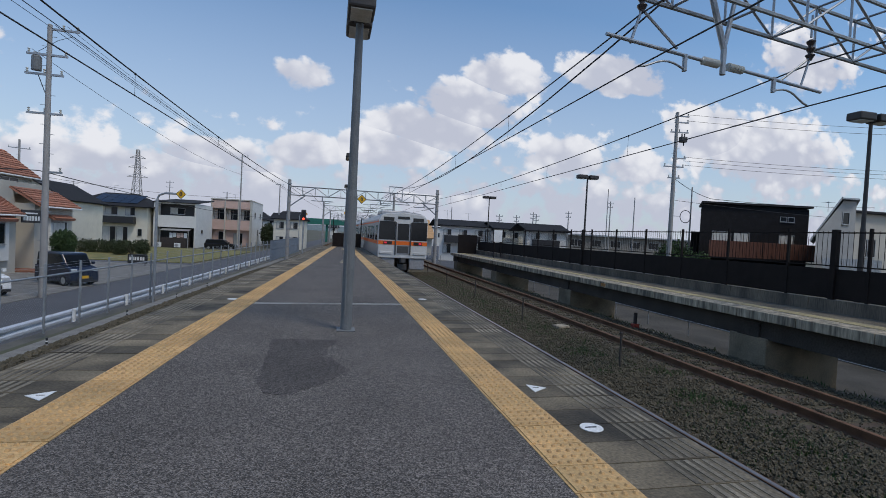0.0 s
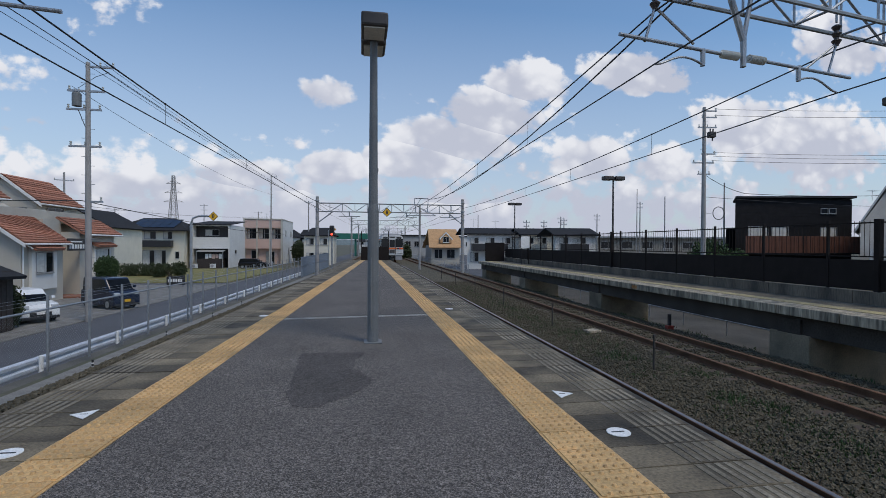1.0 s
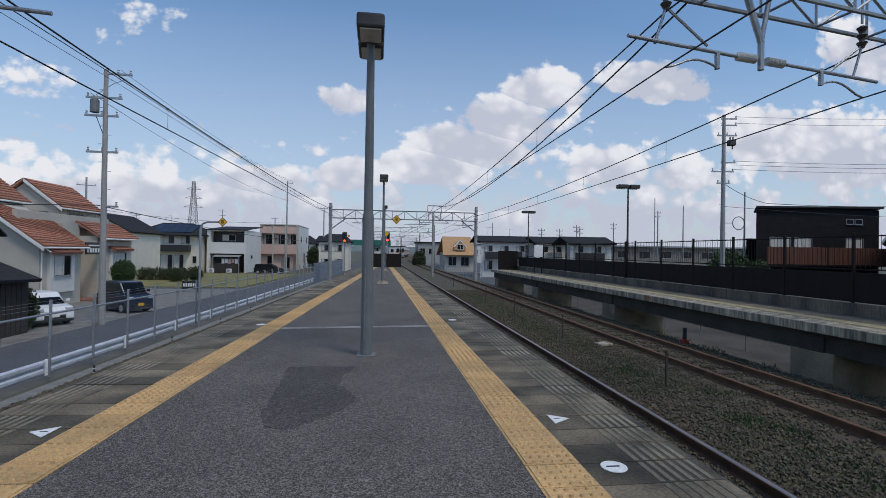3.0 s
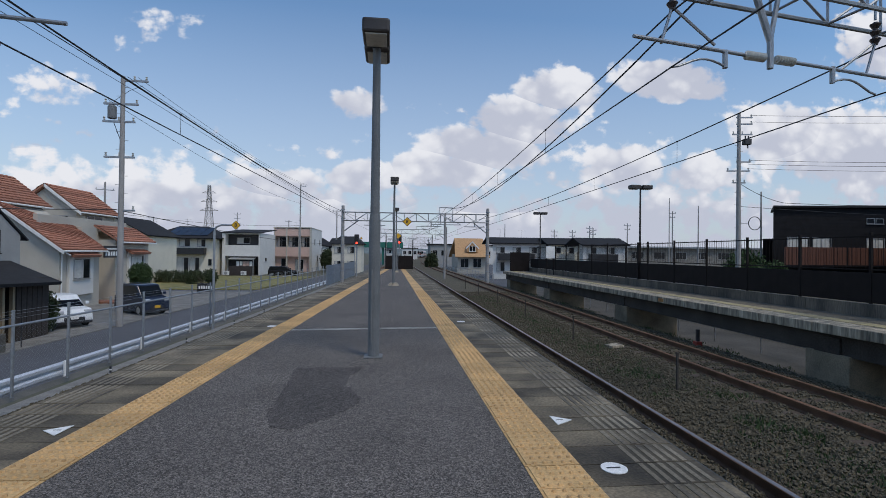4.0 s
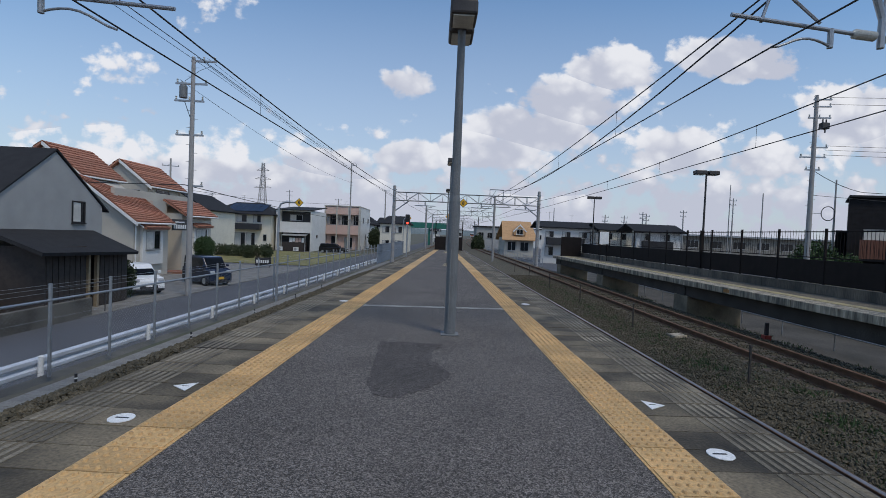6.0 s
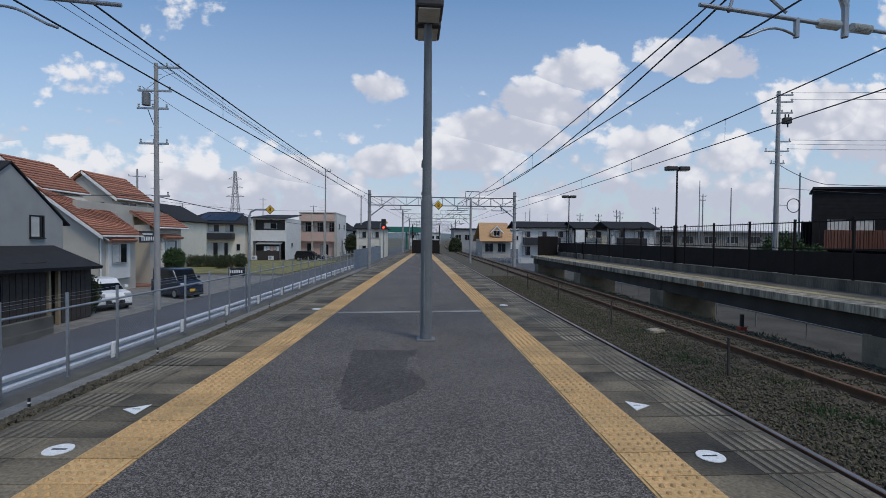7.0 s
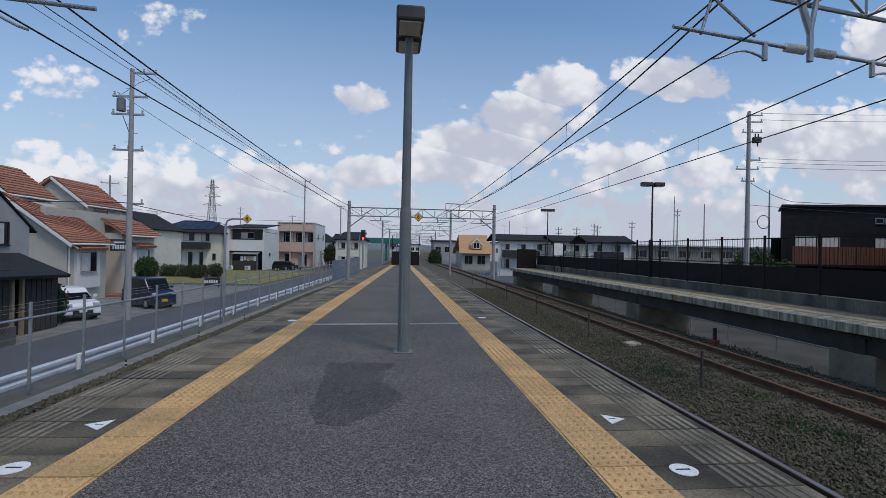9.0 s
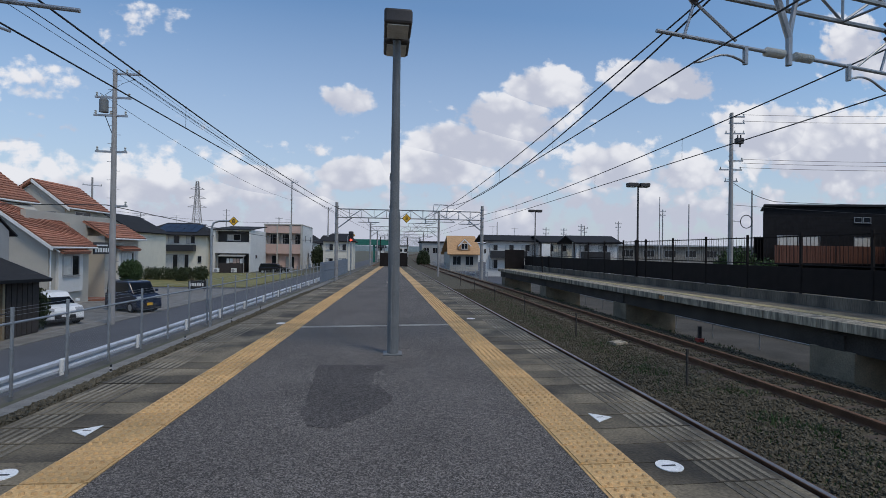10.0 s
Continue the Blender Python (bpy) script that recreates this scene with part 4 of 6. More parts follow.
def build_gantries():
    yf = lambda x: G_Y + 0.165 * (x - NEAR_X)
    g = gantry(G_Y, -7.4, 12.6, 4.95, 0.165, (), "large steel lattice gantry over the tracks beside the camera", 18, 0.55, 0.75)
    contact_fittings(g, 3.42, 7.95, 5.62, yf, 4.14, ((4.0, 1), (7.62, -1)), Z_C, Z_M)
    yl = lambda x: G_Y + 0.165 * (x - NEAR_X)
    contact_fittings(g, -6.6, -3.4, -5.4, lambda x: 5.55 + 0.1 * (x + 4), 4.02, ((-4.06, -1),), 3.68, 4.25)
    ys = [G2_Y, 80, 118, 156, 196, 240, 288]
    for k, y in enumerate(ys):
        b = bend(y)
        xl, xr = (-3.7, 8.95) if k == 0 else (-1.6 + b, 9.6 + b)
        f = lambda x: y
        g = gantry(y, xl, xr, 4.1 if k == 0 else 4.5, 0.0, (), "grey lattice gantry on round columns across the tracks", 12, 0.35, 0.72)
        zt = 4.82 if k == 0 else 5.22
        part("top_frame", Mesh().path([(NEAR_X + b + 0.7, y, zt), (NEAR_X + b + 0.7, y, zt + 0.55), (NEAR_X + b + 1.9, y, zt + 0.55), (NEAR_X + b + 1.9, y, zt)], 0.04, 6), GALV, g)
        for xc in ((-1.0 if k == 0 else 1.2 + b), NEAR_X + b, FAR_X + b):
            za = 3.72
            a = Mesh().tube((xc - 0.9, y, za), (xc + 0.9, y, za), 0.035).tube((xc, y, za), (xc, y, 4.15), 0.05).path([(xc + 0.6, y, za), (xc + 0.6, y, za - 0.12), (xc, y, 3.5)], 0.025)
            part("wire_arm", a, GALV, g)
    # lone intermediate mast
    m = thing("line_mast", "slim grey mast between the tracks", "mast", pose(5.75, 47.5, 0))
    part("column", Mesh().tube((0, 0, -1.6), (0, 0, 5.2), 0.11, n=10), UTIL, m)
    part("arm", Mesh().tube((-1.4, 0, 4.2), (1.6, 0, 4.2), 0.04).tube((0, 0, 5.0), (1.5, 0, 4.25), 0.03), GALV, m)


def sag(p, q, s, n=16):
    p, q = Vector(p), Vector(q)
    return [p.lerp(q, k / n) - Vector((0, 0, 4 * s * (k / n) * (1 - k / n))) for k in range(n + 1)]


def catenary(xa, xb, label, xc=None, zc=Z_C, zm=Z_M, sg=0.62):
    """Contact and carrying wire with droppers: spans from behind the camera, past both gantries and on along the line."""
    w = thing("overhead_wire", label, "overhead wire", None, "overhead wires")
    knots = [(xa - (xb - xa) * 0.95, -28.0), (xa, G_Y + 0.165 * (xa - NEAR_X)), (xb, G2_Y), (xc if xc is not None else xb, 80.0)]
    for y in (118, 156, 196):
        knots.append((knots[3][0] + bend(y), y))
    dr, bl = Mesh(), Mesh()
    for (x0, y0), (x1, y1) in zip(knots, knots[1:]):
        ca, cb, ma, mb = (zc if y0 < 30 else 3.5), (zc if y1 < 30 else 3.5), (zm if y0 < 30 else 4.3), (zm if y1 < 30 else 4.3)
        lo, hi = sag((x0, y0, ca), (x1, y1, cb), 0.03, 12), sag((x0, y0, ma), (x1, y1, mb), sg, 24)
        r = 0.011 if y0 < 60 else 0.016
        part("contact_wire", Mesh().path(lo, r, 6), CABLE, w)
        part("carrying_wire", Mesh().path(hi, r * 1.15, 6), CABLE, w)
        if y0 < 60:
            n = 7
            for k in range(1, n):
                t = k / n
                a, b = Vector((x0, y0, ca)).lerp(Vector((x1, y1, cb)), t), Vector((x0, y0, ma)).lerp(Vector((x1, y1, mb)), t) - Vector((0, 0, 4 * sg * t * (1 - t)))
                dr.tube(a, b, 0.004, n=4)
                bl.ball(b, 0.022, 0.04, 0.022, 8, 5)
    tagged(part("dropper", dr, CABLE, w), kind="stuff")
    tagged(part("wire_clamp", bl, BLACK, w), kind="stuff")


def single_wire(pts, r, s, label="thin black overhead cable between poles"):
    w = thing("cable", label, "cable", None, "cables")
    for k, (p, q) in enumerate(zip(pts, pts[1:])):
        part("span", Mesh().path(sag(p, q, s, 14), r, 5), CABLE, w)


def build_wires():
    catenary(4.0, 4.05, "overhead contact line above the track beside the platform", None, Z_C, 4.57, 0.42)
    catenary(7.62, 7.75, "overhead contact line above the farther track", None, 3.82, 4.52, 0.40)
    single_wire([Vector((5.0, -25, 5.5)), Vector((5.0, 5.7, 5.4)), Vector((5.2, 42, 5.4)), Vector((5.3, 80, 5.8))], 0.017, 1.15, "thick black feeder cable slung between the gantries")
    catenary(-4.06, -1.95, "overhead contact line on the street side", 0.6, 3.68, 4.25, 0.45)
    # feeders on the street side
    single_wire([Vector((-7.0, -25, 6.1)), Vector((-7.0, 14, 6.1)), Vector((-7.0, 78, 6.9))], 0.011, 0.15)
    single_wire([Vector((-6.7, -25, 5.7)), Vector((-6.6, 14, 5.7)), Vector((-6.2, 78, 6.6))], 0.006, 0.2)


# ---------- utility poles ----------
def utility_pole(x, y, z0, top, arms, turn, label, r=0.17, transformer=None, group="utility poles"):
    p = thing("utility_pole", label, "utility pole", pose(x, y, z0, 0, 0, turn), group)
    h = top - z0
    part("pole", Mesh().tube((0, 0, 0), (0, 0, h), r, r * 0.6, n=14), UTIL, p)
    for z, a, b in arms:
        z -= z0
        am = part("crossarm", Mesh().box(a, b, -0.05, 0.05, z - 0.045, z + 0.045), GALV, p)
        n = 3 if b - a > 1.2 else 2
        for k in range(n):
            xx = a + 0.08 + (b - a - 0.16) * k / (n - 1)
            i = Mesh()
            insulator(i, (xx, 0, z + 0.04), (xx, 0, z + 0.24), 0.06, 2)
            part("insulator", i, PORCELAIN, am)
    bolts = Mesh()
    for k in range(int(h / 0.45)):
        z = 1.8 + k * 0.45
        if z < h - 0.4:
            bolts.tube((0.1 if k % 2 else -0.1, 0, z), (0.3 if k % 2 else -0.3, 0, z), 0.012, n=5)
    tagged(part("step_bolt", bolts, GALV, p), kind="stuff")
    if transformer:
        tz, tx = transformer
        t = part("transformer", Mesh().tube((tx, 0, tz - z0 - 0.3), (tx, 0, tz - z0 + 0.3), 0.2, n=16).tube((tx, 0, tz - z0 + 0.3), (tx, 0, tz - z0 + 0.36), 0.2, 0.15, n=16), POLE_GREY, p, "grey transformer can")
        part("bushing", Mesh().tube((tx - 0.1, 0, tz - z0 + 0.35), (tx - 0.1, 0, tz - z0 + 0.55), 0.035).tube((tx + 0.1, 0, tz - z0 + 0.35), (tx + 0.1, 0, tz - z0 + 0.55), 0.035), PORCELAIN, t)
        part("drop_lines", Mesh().path([(tx, 0.1, tz - z0 + 0.6), (0.3, 0.1, tz - z0 + 1.2), (0.9, 0.1, h - 0.4)], 0.012, 5).path([(tx, 0.1, tz - z0 - 0.4), (-0.15, 0.15, tz - z0 - 1.4), (-0.12, 0.15, tz - z0 - 4)], 0.018, 5), CABLE, p)
    return p


def build_poles():
    utility_pole(-13.2, 25.75, GROUND_L, 10.15, ((9.95, -0.1, 1.2), (8.75, -0.9, 0.75), (7.85, -0.95, 0.6), (6.05, -0.85, 0.6), (3.35, 0.0, 0.65)), 0,
                 "tall concrete utility pole with crossarms and a transformer", 0.16, (8.3, -0.5))
    utility_pole(-14.2, 80.5, GROUND_L, 12.3, ((12.0, 0.0, 0.9),), 0, "slim tall utility pole by the street", 0.14)
    utility_pole(-36, 66, GROUND_L, 10.0, ((9.0, -1.0, 1.0), (6.2, -1.1, 1.1)), 30, "grey utility pole behind the houses", 0.17)
    utility_pole(-45, 150, GROUND_L, 12.8, ((12.3, -1.0, 1.0), (11, -0.9, 0.9), (9.5, -0.9, 0.9)), 0, "grey utility pole far behind the houses", 0.17)
    utility_pole(-64, 140, GROUND_L, 10.4, ((9.8, -1.0, 1.0), (9.0, -0.9, 0.9)), 0, "grey utility pole far behind the houses", 0.17)
    utility_pole(-26, 130, GROUND_L, 9.5, ((9.2, -0.9, 0.9),), 0, "grey utility pole far behind the houses", 0.17)
    utility_pole(-9.6, 92, GROUND_L, 9.2, ((9.0, -0.7, 0.7),), 0, "slim utility pole by the street", 0.15)
    utility_pole(26.8, 34, GROUND_R, 12.3, ((12.0, -0.2, 1.0), (11.5, -0.2, 1.0), (10.7, -0.5, 1.0), (8.6, -0.2, 0.9), (7.9, -0.9, 0.8), (7.0, -0.5, 0.5)), -8,
                 "tall concrete utility pole with many crossarms and a switch box", 0.2, None)
    sw = thing("pole_switch", "dark switch box hung on the utility pole", "switch box", pose(27.35, 33.9, 9.9))
    part("case", Mesh().box(-0.25, 0.3, -0.2, 0.2, 0, 0.45, 0.05), LAMP_BROWN, sw)
    part("bushings", Mesh().tube((-0.1, 0, 0.45), (-0.1, 0, 0.7), 0.05).tube((0.15, 0, 0.45), (0.15, 0, 0.7), 0.05).tube((0.1, 0, 0), (0.1, 0, -0.25), 0.05), LAMP_BROWN, sw)
    lp_ = thing("cable_loop", "coil of spare black cable hung from a line", "cable coil", pose(27.9, 33.7, 3.9))
    pts = [(0.5 * math.cos(a), 0, 0.5 * math.sin(a)) for a in [6.2832 * k / 24 for k in range(25)]]
    part("coil", Mesh().path(pts, 0.03, 6), CABLE, lp_)
    part("bracket", Mesh().tube((-1.15, 0.3, 0), (-0.49, 0, 0), 0.02), GALV, lp_)
    for x, y, top in ((28.2, 80, 5.6), (31.4, 80, 5.6), (34.5, 80, 6.3), (35.1, 80, 6.0), (41.3, 80, 6.9), (49.6, 80, 9.2)):
        utility_pole(x, y, GROUND_R, top, ((top - 0.4, -0.6, 0.6), (top - 1.1, -0.5, 0.5)), 0, "thin utility pole far behind the houses", 0.13)
    for x, y, top in ((49.0, 80, 11.4), (33.6, 40, 7.2), (41.0, 60, 8.0), (18.4, 75, 6.0)):
        p = thing("steel_mast", "plain thin steel mast", "mast", pose(x, y, GROUND_R))
        part("tube", Mesh().tube((0, 0, 0), (0, 0, top - GROUND_R), 0.1, 0.06), UTIL, p)
        part("cap", Mesh().tube((0, 0, top - GROUND_R), (0, 0, top - GROUND_R + 0.05), 0.08, 0.03), UTIL, p)
    # distribution lines
    a, b = Vector((-13.0, 25.75, 10.15)), Vector((-13.6, 80.5, 12.2))
    single_wire([a, b], 0.014, 0.5)
    single_wire([a + Vector((0.5, 0, 0)), b + Vector((0.5, 0, 0))], 0.010, 0.6)
    single_wire([Vector((-13.9, 25.75, 8.95)), Vector((-14.0, 80.5, 9.2))], 0.012, 0.8)
    single_wire([Vector((-60, 18, 4.2)), Vector((-13.5, 25.75, 3.4)), Vector((-10, 92, 3.0))], 0.022, 0.6)
    single_wire([Vector((-60, 40, 8.5)), Vector((-36, 66, 6.2)), Vector((-14.2, 80.5, 5.6))], 0.02, 0.6)
    for dz, dx in ((12.2, 0.9), (11.7, 0.9), (8.75, 0.8), (8.45, 0.8), (8.1, 0.7)):
        single_wire([Vector((26.8 + dx, 34, dz)), Vector((62, 26, dz + 0.4))], 0.014, 0.5)
    single_wire([Vector((26.8, 34, 7.0)), Vector((31, 34.5, 5.6)), Vector((48, 34, 5.9))], 0.022, 0.2)
    single_wire([Vector((26.8, 34, 5.2)), Vector((70, 36, 5.4))], 0.016, 0.5)
        # lattice pylon far away
    py = thing("pylon", "distant steel lattice transmission tower", "pylon", pose(-81.5, 230, -2))
    m = Mesh()
    h = 33.0
    wz = lambda z: 2.3 * (1 - z / h) ** 1.3 + 0.5
    lv = [0, 6, 11, 15.5, 19.5, 23, 25.5, 28, 30.5, 33]
    for z0, z1 in zip(lv, lv[1:]):
        c0 = [(sx * wz(z0), sy * wz(z0), z0) for sx, sy in ((1, 1), (1, -1), (-1, -1), (-1, 1))]
        c1 = [(sx * wz(z1), sy * wz(z1), z1) for sx, sy in ((1, 1), (1, -1), (-1, -1), (-1, 1))]
        for k in range(4):
            m.tube(c0[k], c1[k], 0.13, n=4)
            m.tube(c0[k], c1[(k + 1) % 4], 0.07, n=4)
            m.tube(c0[(k + 1) % 4], c1[k], 0.07, n=4)
            m.tube(c1[k], c1[(k + 1) % 4], 0.07, n=4)
    part("tower", m, UTIL, py)
    for z, l in ((29.5, 3.0), (25.5, 3.6), (21.5, 4.0)):
        part("crossarm", Mesh().tube((-l, 0, z), (l, 0, z), 0.14, n=4).tube((-l, 0, z), (0, 0, z + 1.4), 0.1, n=4).tube((l, 0, z), (0, 0, z + 1.4), 0.1, n=4), UTIL, py)


build_gantries()
build_wires()
build_poles()


# ---------- buildings ----------
STUCCO_GREY = mat("grey_stucco", (0.34, 0.34, 0.33), 0.9, var=0.15, scale=1.2, fine=50, bump=0.3)
STUCCO_CREAM = mat("cream_stucco", (0.48, 0.45, 0.39), 0.9, var=0.10, scale=1.0, fine=50, bump=0.3)
STUCCO_WHITE = mat("white_stucco", (0.66, 0.65, 0.62), 0.85, var=0.08, scale=1.0, fine=50, bump=0.2)
SIDING_CREAM = mat("cream_siding", (0.68, 0.64, 0.54), 0.8, var=0.1, scale=1.2, fine=40, bump=0.2)
PINK = mat("pink_render", (0.60, 0.42, 0.35), 0.85, var=0.1, scale=1.0, fine=40, bump=0.2)
TERRACOTTA = mat("orange_roof_tile", (0.37, 0.175, 0.115), 0.85, var=0.35, scale=5, fine=40, bump=0.3, rnd=0.25, dark=(0.26, 0.10, 0.06))
ROOF_DARK = mat("dark_roof", (0.03, 0.03, 0.032), 0.85, var=0.25, scale=3, fine=40, bump=0.2, spec=0.2)
SOLAR = mat("solar_panel", (0.012, 0.015, 0.03), 0.15, var=0.3, scale=1, fine=10, bump=0)
WOOD_DARK = mat("dark_wood", (0.045, 0.035, 0.03), 0.8, var=0.35, scale=6, fine=60, bump=0.3)
BROWN_METAL = mat("brown_balcony_panel", (0.135, 0.055, 0.035), 0.6, var=0.2, scale=2, fine=40, bump=0.1)
DARK_SIDING = mat("black_siding", (0.016, 0.016, 0.018), 0.85, spec=0.15, var=0.3, scale=2, fine=40, bump=0.2)
SHINGLE = mat("tan_shingle", (0.50, 0.30, 0.15), 0.9, var=0.2, scale=3, fine=30, bump=0.3)
CURTAIN = mat("pale_curtain", (0.55, 0.54, 0.50), 0.9, var=0.2, scale=3, fine=30, bump=0.2)


def window(parent, axis, at, a0, a1, z0, z1, out, mullions=1, curtain=0.0, frame_mat=None):
    """A window on the wall plane axis = at; out: the way the wall faces (+1 or -1). Frame, panes, sill."""
    fm = frame_mat or ALU
    d = 0.05 * out
    def bx(m, u0, u1, w0, w1, p0, p1, c=0.0):
        if axis == 'x':
            return m.box(at + p0, at + p1, u0, u1, w0, w1, c)
        return m.box(u0, u1, at + p0, at + p1, w0, w1, c)
    w = part("window", bx(Mesh(), a0, a1, z0, z1, 0.002 * out, 0.012 * out), GLASS_DARK, parent)
    fr = Mesh()
    t = 0.05
    bx(fr, a0 - t, a0, z0 - t, z1 + t, 0, d), bx(fr, a1, a1 + t, z0 - t, z1 + t, 0, d), bx(fr, a0, a1, z0 - t, z0, 0, d), bx(fr, a0, a1, z1, z1 + t, 0, d)
    for k in range(mullions):
        x = a0 + (a1 - a0) * (k + 1) / (mullions + 1)
        bx(fr, x - 0.025, x + 0.025, z0, z1, 0.0, 0.03 * out)
    part("frame", fr, fm, w)
    part("sill", bx(Mesh(), a0 - 0.08, a1 + 0.08, z0 - t - 0.04, z0 - t, 0, 0.1 * out), fm, w)
    if curtain:
        k = (a1 - a0) * curtain
        part("curtain", bx(Mesh(), a0 + 0.03, a0 + k, z0 + 0.02, z1 - 0.02, 0.012 * out, 0.016 * out), CURTAIN, w)
    return w


def tile_roof(parent, e0, e1, r0, r1, course=0.30, col=0.30, material=None, name="roof"):
    """A tiled slope between its eave (e0 to e1) and its ridge (r0 to r1): a slab with overlapping courses of rounded tiles."""
    e0, e1, r0, r1 = Vector(e0), Vector(e1), Vector(r0), Vector(r1)
    rf = part(name, Mesh().slab([e0, e1, r1, r0] if (e1 - e0).cross(r0 - e0).z > 0 else [e1, e0, r0, r1], 0.12), material or TERRACOTTA, parent)
    L = (r0 - e0).length
    n = max(2, int(L / course))
    nrm = (e1 - e0).cross(r0 - e0).normalized()
    if nrm.z < 0:
        nrm = -nrm
    for j in range(n):
        a, b = e0.lerp(r0, j / n), e1.lerp(r1, j / n)
        a2, b2 = e0.lerp(r0, (j + 1.12) / n if j < n - 1 else 1), e1.lerp(r1, (j + 1.12) / n if j < n - 1 else 1)
        m = Mesh()
        k = max(2, int((b - a).length / col))
        for i in range(k):
            for h in range(4):
                t0, t1 = (i + h / 4) / k, (i + (h + 1) / 4) / k
                z0 = 0.045 * math.sin(math.pi * 2 * (h / 4)) * 0.5 + 0.05
                z1 = 0.045 * math.sin(math.pi * 2 * ((h + 1) / 4)) * 0.5 + 0.05
                p, q = a.lerp(b, t0) + nrm * (z0 + 0.03), a.lerp(b, t1) + nrm * (z1 + 0.03)
                p2, q2 = a2.lerp(b2, t0) + nrm * z0 * 0.4, a2.lerp(b2, t1) + nrm * z1 * 0.4
                m.add([p, q, q2, p2, a.lerp(b, t0), a.lerp(b, t1)], [(0, 1, 2, 3), (4, 5, 1, 0)])
        part("tile_course", m, material or TERRACOTTA, rf)
    return rf


def build_grey_house():
    h = thing("house", "grey stuccoed gabled house with a dark roof and a wooden porch", "house", pose(0.3, 0, 0))
    X, y0, ya, y1, za, ze, g = -17.5, 18.4, 21.7, 25.0, 4.45, 1.95, GROUND_L
    part("wall", Mesh().prism([(y0 + 0.2, g), (y1 - 0.2, g), (y1 - 0.2, ze + 0.05), (ya, za - 0.12), (y0 + 0.2, ze + 0.05)], 'x', X - 9, X), STUCCO_GREY, h)
    for a, b in ((y0 - 0.25, 1), (y1 + 0.25, -1)):
        s = (za - ze) / (ya - y0)
        part("roof", Mesh().slab([(X + 0.07, a, ze - 0.15), (X + 0.07, ya, za + 0.02), (X - 9.3, ya, za + 0.02), (X - 9.3, a, ze - 0.15)][::b], 0.07), ROOF_DARK, h)
    window(h, 'x', X, 22.75, 23.5, 1.2, 2.15, 1, 0, 0.7, ROOF_DARK)
    # porch
    part("porch_roof", Mesh().slab([(X, 18.2, 0.85), (X, 24.2, 0.80), (-14.75, 23.4, -0.12), (-14.75, 17.6, 0.05)][::-1], 0.14), ROOF_DARK, h)
    pw = part("porch_wall", Mesh().box(X, -15.3, 18.4, 20.6, g, 0.2).box(X, -15.3, 21.3, 23.4, g, 0.1), WOOD_DARK, h, "dark vertical board cladding")
    for k in range(16):
        y = 18.45 + k * 0.3
        if 20.5 < y < 21.3:
            continue
        part("board", Mesh().box(-15.3, -15.27, y, y + 0.26, g + 0.1, 0.0), WOOD_DARK, pw)
    part("porch_post", Mesh().box(-15.35, -15.2, 20.62, 20.75, g, 0.1, 0.01).box(-15.35, -15.2, 21.15, 21.28, g, 0.05, 0.01), mat("pale_wood", (0.28, 0.22, 0.14), 0.8), h, "pale wooden posts")
    part("door", Mesh().box(-16.6, -16.55, 20.6, 21.3, g + 0.15, -0.3), WOOD_DARK, h)
    w = thing("garden_wall", "low grey concrete block wall before the porch", "wall", None)
    part("wall_body", Mesh().box(-14.0, -13.8, 13.5, 19.3, g, g + 0.75, 0.02), CONCRETE_DARK, w)
    part("rail", Mesh().tube((-13.9, 17.0, g + 1.3), (-13.9, 20.2, g + 1.3), 0.02).tube((-13.9, 20.2, g), (-13.9, 20.2, g + 1.3), 0.02).tube((-13.9, 17.0, g + 0.7), (-13.9, 17.0, g + 1.3), 0.02).tube((-13.9, 17.0, g + 1.0), (-13.9, 20.2, g + 1.0), 0.012), BLACK, w, "black metal handrail")


